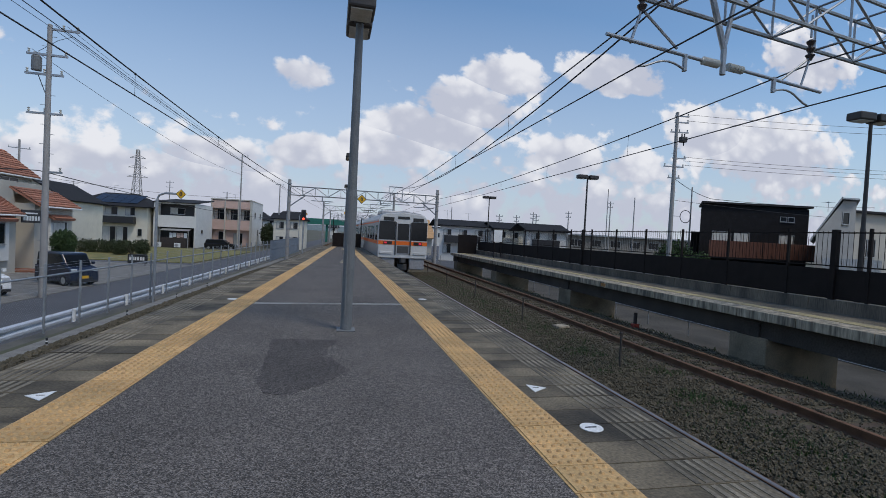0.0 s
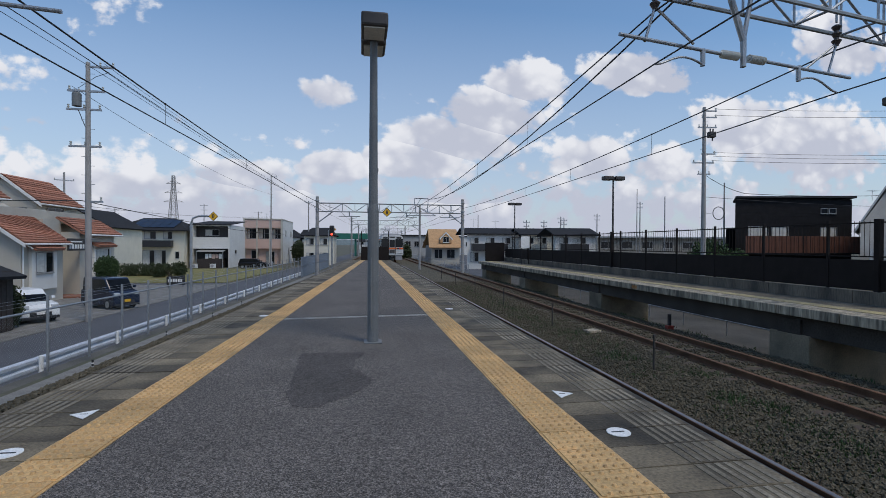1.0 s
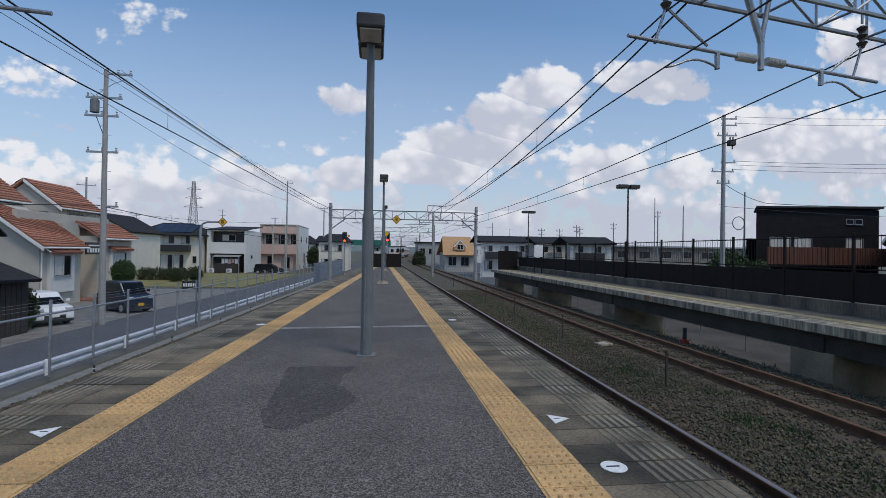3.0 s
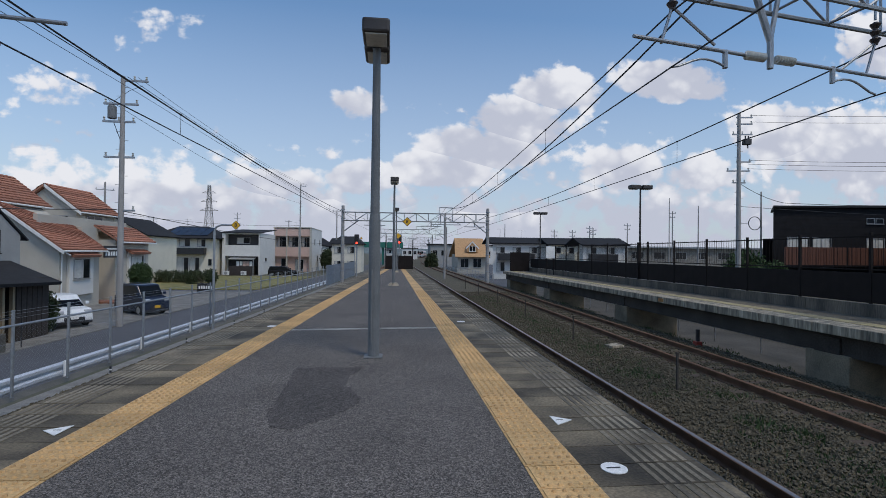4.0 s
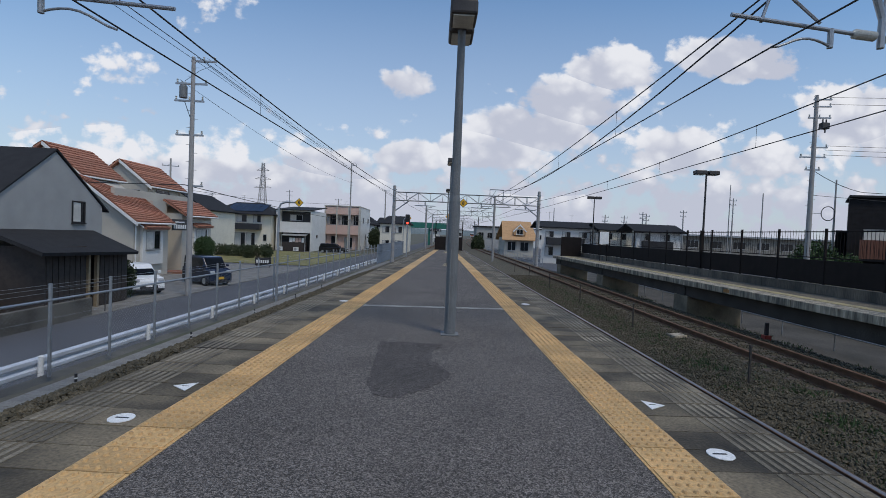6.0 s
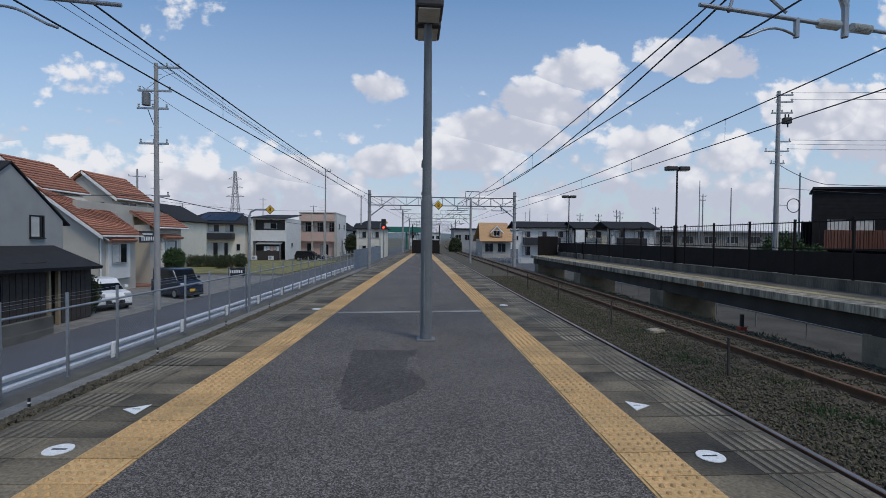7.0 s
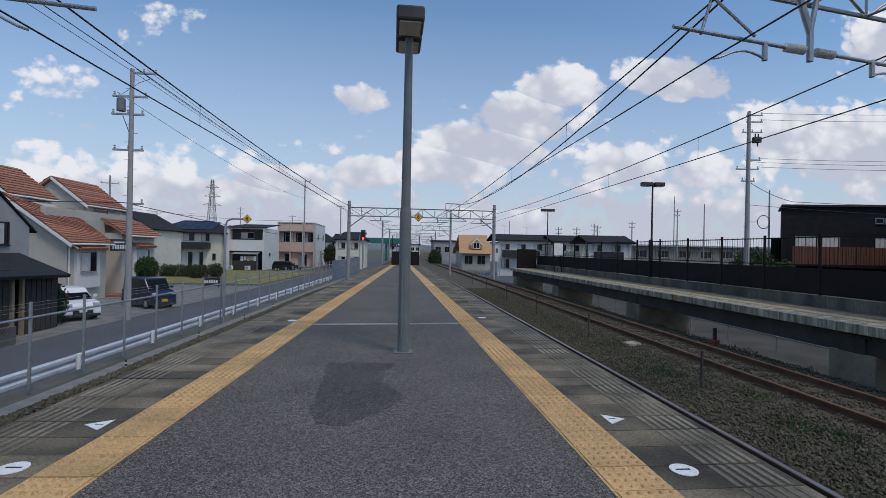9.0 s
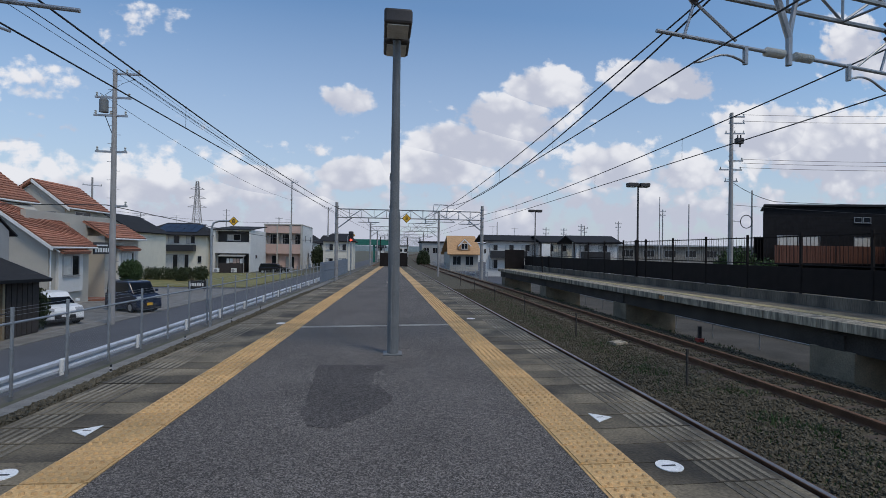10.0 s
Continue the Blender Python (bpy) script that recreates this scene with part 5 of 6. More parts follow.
def build_tile_house():
    h = thing("house", "cream stuccoed house with orange tile roofs and a terrace", "house", pose(0.1, 0, 0.55))
    g = GROUND_L - 0.55
    # lower wing
    part("wall", Mesh().prism([(-20.2, g), (-20.2, 0.85), (-24.2, 3.75), (-28.0, 3.75), (-28.0, g)], 'y', 32.2, 36.4), STUCCO_CREAM, h)
    part("wall", Mesh().box(-29, -21.4, 36.4, 38.4, g, 2.4), STUCCO_CREAM, h)
    part("wall", Mesh().box(-29, -20.2, 38.4, 43.4, g, 1.55), STUCCO_CREAM, h)
    tile_roof(h, (-19.75, 31.8, 0.78), (-19.75, 36.5, 0.78), (-23.9, 31.8, 3.85), (-22.0, 36.5, 2.45))
    tile_roof(h, (-19.75, 38.2, 1.45), (-19.75, 43.7, 1.45), (-21.6, 38.2, 2.65), (-21.6, 43.7, 2.65))
    part("barge_board", Mesh().slab([(-19.7, 31.78, 0.72), (-23.9, 31.78, 3.82), (-23.9, 31.78, 3.58), (-19.7, 31.78, 0.48)], 0.06), WHITE, h, "white verge board")
    part("gutter", Mesh().tube((-19.7, 31.8, 0.68), (-19.7, 36.5, 0.68), 0.06).tube((-19.7, 38.2, 1.36), (-19.7, 43.7, 1.36), 0.06).tube((-20.12, 32.3, 0.6), (-20.12, 32.3, g), 0.045), WHITE, h)
    # terrace parapet
    part("parapet", Mesh().box(-22.3, -22.0, 33.0, 43.4, 2.2, 3.05, 0.02), STUCCO_CREAM, h, "pale terrace parapet")
    part("wall", Mesh().box(-29, -22.3, 33.0, 43.4, g, 2.3), STUCCO_CREAM, h)
    # upper blocks
    for y0, y1 in ((32.3, 37.0), (40.2, 46.0)):
        part("upper_wall", Mesh().prism([(-24.2, 2.2), (-24.2, 3.9), (-26.4, 5.65), (-28.6, 3.9), (-28.6, 2.2)], 'y', y0 + 0.3, y1 - 0.3), STUCCO_CREAM, h)
        tile_roof(h, (-23.75, y0, 3.78), (-23.75, y1, 3.78), (-26.4, y0, 5.9), (-26.4, y1, 5.9))
        tile_roof(h, (-29.0, y0, 3.78), (-29.0, y1, 3.78), (-26.4, y0, 5.9), (-26.4, y1, 5.9), 0.6, 0.6)
        part("barge_board", Mesh().slab([(-23.7, y0 - 0.03, 3.72), (-26.4, y0 - 0.03, 5.88), (-26.4, y0 - 0.03, 5.62), (-23.7, y0 - 0.03, 3.46)], 0.06), WHITE, h)
        part("gutter", Mesh().tube((-23.7, y0, 3.68), (-23.7, y1, 3.68), 0.06), WHITE, h)
        window(h, 'x', -24.2, y0 + 1.6, y0 + 3.6, 2.75, 3.5, 1, 1)
    window(h, 'y', 40.5, -26.2, -24.8, 2.7, 3.4, -1, 1)
    # bay window
    part("bay", Mesh().box(-20.2, -20.0, 32.9, 35.4, g + 0.9, 0.45, 0.02), STUCCO_WHITE, h, "white bay frame")
    window(h, 'x', -20.0, 33.3, 34.9, -1.1, 0.15, 1, 1, 0.6)
    tile_roof(h, (-19.6, 32.7, 0.38), (-19.6, 35.6, 0.38), (-20.15, 32.7, 0.66), (-20.15, 35.6, 0.66), name="bay_roof")
    part("bay", Mesh().box(-20.2, -20.0, 40.0, 42.4, g + 0.9, 0.6, 0.02), STUCCO_WHITE, h, "white bay frame")
    window(h, 'x', -20.0, 40.3, 42.1, -0.9, 0.3, 1, 1, 0.9)
    tile_roof(h, (-19.6, 39.8, 0.55), (-19.6, 42.6, 0.55), (-20.15, 39.8, 0.85), (-20.15, 42.6, 0.85), name="bay_roof")
    # recessed entrance
    part("entrance_door", Mesh().box(-21.4, -21.34, 37.2, 38.1, g + 0.2, -0.3, 0.01), ALU, h)
    part("entrance_glass", Mesh().box(-21.34, -21.33, 36.5, 37.0, g + 0.2, -0.3), GLASS_DARK, h)
    part("step", Mesh().box(-21.3, -18.8, 36.6, 38.3, g, g + 0.18, 0.02), mat("brick_paving", (0.26, 0.12, 0.08), 0.9), h)
    s = thing("shop_sign", "black shop sign board with pale unreadable lettering", "sign", pose(-19.7, 36.25, 0.78))
    part("board", Mesh().box(-0.06, 0.0, 0, 2.1, 0, 0.85, 0.01), BLACK, s)
    for k in range(6):
        part("letter_bar", Mesh().box(0.0, 0.012, 0.15 + k * 0.32, 0.36 + k * 0.32, 0.14, 0.44), WHITE, s)
    part("letter_bar", Mesh().box(0.0, 0.012, 0.3, 1.7, 0.58, 0.68), WHITE, s)
    c = thing("chimney_vent", "white downpipe along the roof verge", "pipe", pose(0.35, 0, 0))
    part("pipe", Mesh().path([(-23.9, 32.0, 3.9), (-23.7, 32.4, 3.5), (-19.9, 32.4, 0.95)], 0.045, 8), WHITE, c)
    b = thing("rear_house", "cream house with a dark roof behind the tile-roofed one", "house")
    part("wall", Mesh().prism([(-34, g), (-27.2, g), (-27.2, 3.2), (-30.6, 5.0), (-34, 3.2)], 'y', 58, 66), SIDING_CREAM, b)
    part("roof", Mesh().slab([(-26.8, 57.6, 3.05), (-26.8, 66.4, 3.05), (-30.6, 66.4, 5.2), (-30.6, 57.6, 5.2)], 0.14).slab([(-30.6, 57.6, 5.2), (-30.6, 66.4, 5.2), (-34.4, 66.4, 3.05), (-34.4, 57.6, 3.05)], 0.14), ROOF_DARK, b)


def hip_roof(x0, x1, y0, y1, ze, zr, inset, t=0.14):
    m = Mesh()
    ym = (y0 + y1) / 2
    a, b = (x0 + inset, ym, zr), (x1 - inset, ym, zr)
    m.slab([(x0, y0, ze), (x1, y0, ze), b, a], t)
    m.slab([(x1, y1, ze), (x0, y1, ze), a, b], t)
    m.slab([(x1, y0, ze), (x1, y1, ze), b], t)
    m.slab([(x0, y1, ze), (x0, y0, ze), a], t)
    return m


def build_row_houses():
    g = GROUND_L
    # cream house with solar roof
    h = thing("house", "two-storey cream house with solar panels on a dark hip roof", "house")
    part("wall", Mesh().box(-36.7, -27.0, 80, 88, g, 3.35), SIDING_CREAM, h)
    part("roof", hip_roof(-37.6, -26.2, 79.1, 88.9, 3.3, 5.35, 3.4), ROOF_DARK, h)
    for k in range(5):
        x = -34.6 + k * 1.25
        part("solar_panel", Mesh().slab([(x, 80.0, 3.78), (x + 1.18, 80.0, 3.78), (x + 1.18 + 0.35, 83.2, 5.13), (x + 0.35, 83.2, 5.13)], 0.05), SOLAR, h)
    part("balcony", Mesh().box(-36.3, -28.5, 78.9, 80.0, 0.75, 1.75, 0.02), BLACK, h, "black balcony parapet")
    for x0, x1 in ((-35.6, -34.3), (-32.6, -31.0), (-29.9, -28.7)):
        window(h, 'y', 80.0, x0, x1, 2.0, 3.1, -1, 1, 0.5)
    for x0, x1 in ((-35.5, -33.6), (-32.9, -31.2), (-31.0, -29.6)):
        window(h, 'y', 80.0, x0, x1, g + 0.35, 0.2, -1, 1, 0.6)
    window(h, 'y', 80.0, -28.2, -27.7, -1.0, 0.0, -1, 0)
    part("step", Mesh().box(-36, -29, 79.2, 80, g, g + 0.3, 0.02), CONCRETE, h)
    # white modern house
    h = thing("house", "white cubic house with a dark recessed balcony", "house")
    x0, x1, y0, y1 = -26.5, -20.6, 81, 91.5
    part("wall", Mesh().box(x0, x1, y0 + 1.6, y1, g, 4.3), STUCCO_WHITE, h)
    part("front_band", Mesh().box(x0 + 0.5, x1 - 0.22, y0 + 0.01, y0 + 1.5, 0.5, 2.3), STUCCO_WHITE, h)
    part("side_fin", Mesh().box(x0, x0 + 0.5, y0, y0 + 1.6, g, 4.3).box(x1 - 0.22, x1, y0, y0 + 1.6, g, 4.3).box(x0 + 0.5, x1 - 0.22, y0 + 0.01, y0 + 1.6, 4.08, 4.3), STUCCO_WHITE, h)
    part("recess", Mesh().box(x0 + 0.5, x1 - 0.22, y0 + 1.5, y0 + 1.62, 2.3, 4.08).box(x0 + 0.5, x1 - 0.22, y0 + 1.5, y0 + 1.62, g, 0.5), BLACK, h, "dark recessed wall")
    part("roof", Mesh().slab([(x0 - 0.2, y0 - 0.2, 4.35), (x1 + 0.2, y0 - 0.2, 4.35), (x1 + 0.2, y1 + 0.2, 5.3), (x0 - 0.2, y1 + 0.2, 5.3)], 0.12), ROOF_DARK, h)
    window(h, 'y', y0 + 1.5, -24.6, -22.6, 2.6, 3.5, -1, 1, 0.5)
    window(h, 'x', x1, 84.2, 85.2, -0.3, 0.2, 1, 0)
    part("canopy", Mesh().slab([(-25.2, y0 - 1.5, 0.05), (-21.2, y0 - 1.5, 0.05), (-21.2, y0, 0.3), (-25.2, y0, 0.3)], 0.05), ALU, h, "grey terrace canopy")
    for px in (-25.15, -21.3):
        part("canopy_post", Mesh().box(px, px + 0.1, y0 - 1.45, y0 - 1.35, g, 0.05), ALU, h)
    part("deck", Mesh().box(-25.0, -21.6, y0 - 1.4, y0 + 1.4, g, g + 1.5), WOOD_DARK, h, "dark slatted screen")
    l = thing("laundry", "white and pink laundry hung under the canopy", "laundry", pose(-23.9, y0 - 1.1, -1.05))
    for k, c in enumerate((WHITE, WHITE, PINK, PINK, WHITE)):
        part("cloth", Mesh().box(k * 0.5, k * 0.5 + 0.42, 0, 0.03, 0.0 + 0.1 * (k % 2), 0.75), c, l)
    for x in (-23.0, -25.6):
        a = thing("air_conditioner", "white outdoor air-conditioner unit on the ground", "air conditioner", pose(x, y0 - 1.9, g + 0.1), "air conditioners")
        part("case", Mesh().box(0, 0.8, 0, 0.3, 0, 0.62, 0.02), WHITE, a)
        part("fan_grille", Mesh().tube((0.32, -0.01, 0.31), (0.32, 0.0, 0.31), 0.24, n=18), ALU, a)
    # pink house
    h = thing("house", "pink and cream two-storey flat-roofed house with balconies", "house")
    x0, x1, y0, y1 = -21.7, -14.8, 95, 110
    part("wall", Mesh().box(x0, x1, y0 + 1.3, y1, g, 5.9), STUCCO_WHITE, h)
    for z0, z1 in ((4.3, 5.75), (0.4, 2.2)):
        part("front_panel", Mesh().box(x0 + 0.2, x1 - 0.15, y0 + 0.1, y0 + 1.3, z0, z1), PINK, h, "pink balcony front")
    part("ground_wall", Mesh().box(x0 + 0.2, x1 - 0.15, y0 + 0.9, y0 + 1.31, g, 0.4), PINK, h)
    for x in (x0, x0 + 2.3, x0 + 4.6, x1 - 0.22):
        part("pilaster", Mesh().box(x, x + 0.22, y0, y0 + 1.35, g if x in (x0, x1 - 0.22) else g + 0.0, 5.92), STUCCO_CREAM, h)
    part("parapet", Mesh().box(x0 - 0.05, x1 + 0.05, y0 - 0.02, y1, 5.86, 6.05), STUCCO_CREAM, h)
    for a in (x0 + 0.4, x0 + 2.7, x0 + 5.0):
        window(h, 'y', y0 + 1.29, a, a + 1.7, 2.3, 4.1, -1, 1, 0.3)
    window(h, 'y', y0 + 0.89, x0 + 3.9, x0 + 5.4, g + 0.2, -0.2, -1, 1, 0.5)
    window(h, 'y', y0 + 0.89, x0 + 1.3, x0 + 2.1, g + 0.1, 0.0, -1, 0)
    for y, z in ((99, 2.8), (103, -0.6), (106, 2.8)):
        window(h, 'x', x1, y, y + 1.4, z, z + 1.1, 1, 1, 0.4)
    # houses farther on
    for (x0, x1, y0, y1, ze, zr, col, lab) in ((-13.5, -11.0, 112, 120, 2.7, 4.6, DARK_SIDING, "dark two-storey house far along the street"),
                                                (-10.2, -4.9, 90, 99, 2.9, 4.4, SIDING_CREAM, "cream house with a dark gabled roof past the fence"),
                                                (-24, -15, 125, 135, 3.0, 5.0, STUCCO_WHITE, "pale house far along the street"),
                                                (-1.0, 1.8, 160, 172, 2.2, 3.6, STUCCO_WHITE, "pale low house far down the line"),
                                                (-70, -56, 95, 105, 3.0, 5.0, SIDING_CREAM, "cream house behind the lawn"),
                                                (-52, -42, 110, 120, 3.2, 5.2, STUCCO_GREY, "grey house behind the lawn")):
        h = thing("house", lab, "house")
        part("wall", Mesh().box(x0, x1, y0, y1, g, ze + 0.05), col, h)
        part("roof", hip_roof(x0 - 0.5, x1 + 0.5, y0 - 0.5, y1 + 0.5, ze, zr, (x1 - x0) * 0.3), ROOF_DARK, h)
        n = max(1, int((x1 - x0) / 2.4))
        for k in range(n):
            a = x0 + 0.5 + k * (x1 - x0 - 0.6) / n
            window(h, 'y', y0, a, a + 1.2, 1.2, 2.3, -1, 1, 0.4)
            window(h, 'y', y0, a, a + 1.2, -1.6, -0.3, -1, 1, 0.4)


def lean(m, k, y0):
    return m.sheared(k, y0)


def build_right_houses():
    g = GROUND_R
    h = thing("house", "black-clad house with a lean roof and brown balcony panels", "house")
    x0, x1, y0, y1 = 33.1, 45.4, 38, 46
    part("wall", lean(Mesh().box(x0, x1, y0, y1, g, 5.72), 0.85, y0), DARK_SIDING, h)
    for k in range(24):
        z = g + 0.2 + k * 0.3
        part("siding_board", Mesh().box(x0, x1, y0 - 0.02, y0, z, z + 0.27), DARK_SIDING, h)
    part("roof", Mesh().slab([(x0 - 0.3, y0 - 0.35, 5.75), (x1 + 0.15, y0 - 0.35, 6.0), (x1 + 0.15 + 6.8, y1, 6.35), (x0 - 0.3 + 6.8, y1, 6.1)], 0.16), ROOF_DARK, h)
    part("side_wing", lean(Mesh().box(x0 - 1.0, x0, y0 + 2, y1, g, 3.0), 0.85, y0), DARK_SIDING, h)
    for a, b in ((x0 + 0.2, x0 + 6.0), (x0 + 6.15, x1 - 0.1)):
        p = part("balcony_panel", Mesh().box(a, b, y0 - 1.0, y0 - 0.94, 0.72, 2.22, 0.01), BROWN_METAL, h, "ribbed brown balcony panel")
        k = a + 0.1
        while k < b - 0.1:
            part("rib", Mesh().box(k, k + 0.05, y0 - 1.03, y0 - 1.0, 0.75, 2.2), BROWN_METAL, p)
            k += 0.25
    part("balcony_floor", Mesh().box(x0 + 0.2, x1 - 0.1, y0 - 1.0, y0, 0.6, 0.72), DARK_SIDING, h)
    for a, b in ((x0 + 1.3, x0 + 3.3), (x0 + 3.7, x0 + 5.4), (x0 + 8.9, x0 + 10.6)):
        window(h, 'y', y0 - 0.02, a, b, 1.9, 3.05, -1, 1, 0.95)
    for a in (x0 + 8.9, x0 + 9.8):
        window(h, 'y', y0 - 0.02, a, a + 0.7, 4.4, 4.8, -1, 0)
    # pale house beside it
    h = thing("house", "pale grey house with a steep lean roof beside the black one", "house")
    part("wall", lean(Mesh().prism([(36.8, g), (36.8, 2.9), (39.3, 5.75), (40.6, 5.75), (40.6, g)], 'y', 30.0, 36), 1.25, 30), STUCCO_GREY, h)
    part("roof", lean(Mesh().slab([(36.3, 29.6, 2.35), (39.2, 29.6, 5.9), (39.2, 36.4, 5.9), (36.3, 36.4, 2.35)][::-1], 0.14).slab([(39.1, 29.6, 5.92), (40.9, 29.6, 5.95), (40.9, 36.4, 5.95), (39.1, 36.4, 5.92)], 0.12), 1.25, 30), GALV, h)
    part("wing", lean(Mesh().box(40.6, 48, 30.6, 36, g, 4.9), 1.25, 30.6), STUCCO_CREAM, h)
    part("wing_roof", lean(Mesh().box(40.4, 48.4, 30.2, 36.4, 4.9, 5.1, 0.02), 1.25, 30.6), ROOF_DARK, h)
    window(h, 'y', 30.0, 39.3, 39.9, 3.9, 4.8, -1, 0)
    window(h, 'y', 30.6, 42.0, 43.6, 1.4, 2.8, -1, 1, 0.4)
    sc = thing("metal_screen", "ribbed grey metal screen fence", "fence", pose(36.9, 29.4, g, 0, 0, -8))
    for k in range(20):
        part("sheet", Mesh().box(k * 0.25, k * 0.25 + 0.22, 0, 0.04, 0, 3.0), GALV, sc)
    # row of houses past the fence
    for (x0, x1, y0, y1, ze, zr, col, lab) in ((13.3, 20.2, 60, 65, 2.85, 3.55, STUCCO_WHITE, "white terrace house with a dark gabled roof"),
                                                (20.0, 24.0, 58.2, 63, 2.75, 3.5, SIDING_CREAM, "cream house with a dark gabled roof"),
                                                (21.9, 26.8, 52, 56.5, 2.6, 3.35, STUCCO_WHITE, "white house with a dark roof and solar panels")):
        h = thing("house", lab, "house")
        ym = (y0 + y1) / 2
        part("wall", Mesh().prism([(y0, g), (y1, g), (y1, ze), (ym, zr - 0.1), (y0, ze)], 'x', x0, x1).sheared(0.3, y0), col, h)
        part("roof", Mesh().slab([(x0 - 0.4, y0 - 0.5, ze - 0.1), (x1 + 0.4, y0 - 0.5, ze - 0.1), (x1 + 0.4, ym, zr), (x0 - 0.4, ym, zr)], 0.12)
             .slab([(x0 - 0.4, ym, zr), (x1 + 0.4, ym, zr), (x1 + 0.4, y1 + 0.5, ze - 0.1), (x0 - 0.4, y1 + 0.5, ze - 0.1)], 0.12), ROOF_DARK, h)
        part("balcony", Mesh().box(x0 + 0.6, x0 + (x1 - x0) * 0.75, y0 - 0.9, y0, 0.55, 1.45, 0.02), BLACK if col is not SIDING_CREAM else SIDING_CREAM, h)
        n = int((x1 - x0) / 1.8)
        for k in range(n):
            a = x0 + 0.5 + k * (x1 - x0 - 0.6) / n
            window(h, 'y', y0, a, a + 1.0, 1.5, 2.2, -1, 1, 0.4)
            window(h, 'y', y0, a, a + 1.0, -0.8, 0.3, -1, 1, 0.4)
    # tan-roofed house
    h = thing("house", "house with a steep tan shingle roof and a white dormer", "house")
    part("wall", Mesh().box(10.9, 15.4, 75, 82, g, 1.2), STUCCO_CREAM, h)
    part("roof", Mesh().slab([(10.4, 74.2, 0.85), (15.9, 74.2, 0.85), (15.5, 78.5, 3.85), (10.8, 78.5, 3.85)], 0.15).slab([(10.8, 78.5, 3.85), (15.5, 78.5, 3.85), (15.9, 82.8, 0.85), (10.4, 82.8, 0.85)], 0.15), SHINGLE, h)
    d = part("dormer", Mesh().prism([(12.3, 1.6), (14.1, 1.6), (14.1, 2.35), (13.2, 3.15), (12.3, 2.35)], 'y', 74.9, 77), SHINGLE, h)
    part("dormer_trim", Mesh().slab([(12.1, 74.85, 2.2), (13.2, 74.85, 3.3), (13.2, 74.85, 3.08), (12.2, 74.85, 2.05)], 0.06).slab([(14.3, 74.85, 2.2), (13.2, 74.85, 3.3), (13.2, 74.85, 3.08), (14.2, 74.85, 2.05)], 0.06), WHITE, d)
    window(h, 'y', 74.9, 12.75, 13.65, 1.7, 2.5, -1, 1, 0.0, WHITE)
    window(h, 'y', 75, 11.4, 12.6, -0.8, 0.5, -1, 1)
    window(h, 'y', 75, 13.4, 14.6, -0.8, 0.5, -1, 1)
    # long pale works and low distance
    h = thing("works_hall", "long low pale works hall far behind the fence", "building")
    part("wall", Mesh().box(55, 130, 120, 140, g, 3.3), CONCRETE, h)
    part("roof", Mesh().box(54, 131, 119, 141, 3.3, 3.7), GALV, h)
    for k in range(12):
        window(h, 'y', 120, 57 + k * 6, 60 + k * 6, 0.5, 2.2, -1, 2)
    for x, y, w, hh, lab in ((9.5, 110, 7, 3.2, "grey flat building far down the line"), (22, 140, 12, 3.6, "white flat building far off"), (5.0, 190, 6, 3.0, "pale building far down the line"),
                             (38, 100, 9, 3.4, "white low house far off"), (30, 95, 5, 3.0, "grey low house far off")):
        h = thing("building", lab, "building")
        part("wall", Mesh().box(x, x + w, y, y + 8, g - 0.3, hh), STUCCO_WHITE if "white" in lab or "pale" in lab else STUCCO_GREY, h)
        part("roof", Mesh().box(x - 0.3, x + w + 0.3, y - 0.3, y + 8.3, hh, hh + 0.3), ROOF_DARK, h)
        for k in range(int(w / 2)):
            window(h, 'y', y, x + 0.5 + k * 2, x + 1.6 + k * 2, 0.8, 2.0, -1, 1)
    b = thing("footbridge", "green steel bridge across the line in the distance", "bridge")
    gm = mat("green_steel", (0.02, 0.16, 0.12), 0.6, var=0.2)
    part("span", Mesh().box(-7, 3.5, 118, 120.5, 2.5, 3.9, 0.05), gm, b)
    for x in (-6.5, -1.6):
        part("leg", Mesh().box(x, x + 0.5, 118.5, 120, -2.2, 2.5), gm, b)
    hl = thing("far_hills", "low wooded hills on the horizon", "hills", kind="structure")
    m = Mesh()
    rng = random.Random(5)
    n = 90
    vs, fs = [], []
    for k in range(n + 1):
        x = -2200 + 4400 * k / n
        vs += [(x, 1500, -3), (x, 1520, 14 + 10 * noise.noise((k * 0.13, 0, 0)) + 4 * noise.noise((k * 0.6, 3, 0)))]
    fs = [(2 * k, 2 * k + 2, 2 * k + 3, 2 * k + 1) for k in range(n)]
    m.add(vs, fs)
    part("ridge", m, mat("hazy_woods", (0.16, 0.20, 0.21), 0.95, var=0.3, scale=0.02, fine=0.2, bump=0), hl)


def antenna(x, y, z, h, label="thin rooftop television aerial on a mast"):
    a = thing("aerial", label, "antenna", pose(x, y, z), "roof aerials")
    part("mast", Mesh().tube((0, 0, 0), (0, 0, h), 0.02, n=6), GALV, a)
    b = part("boom", Mesh().tube((-0.5, 0, h - 0.1), (0.5, 0, h - 0.1), 0.012, n=5), GALV, a)
    for k in range(6):
        part("rod", Mesh().tube((-0.45 + k * 0.18, -0.3, h - 0.1), (-0.45 + k * 0.18, 0.3, h - 0.1), 0.007, n=4), GALV, b)


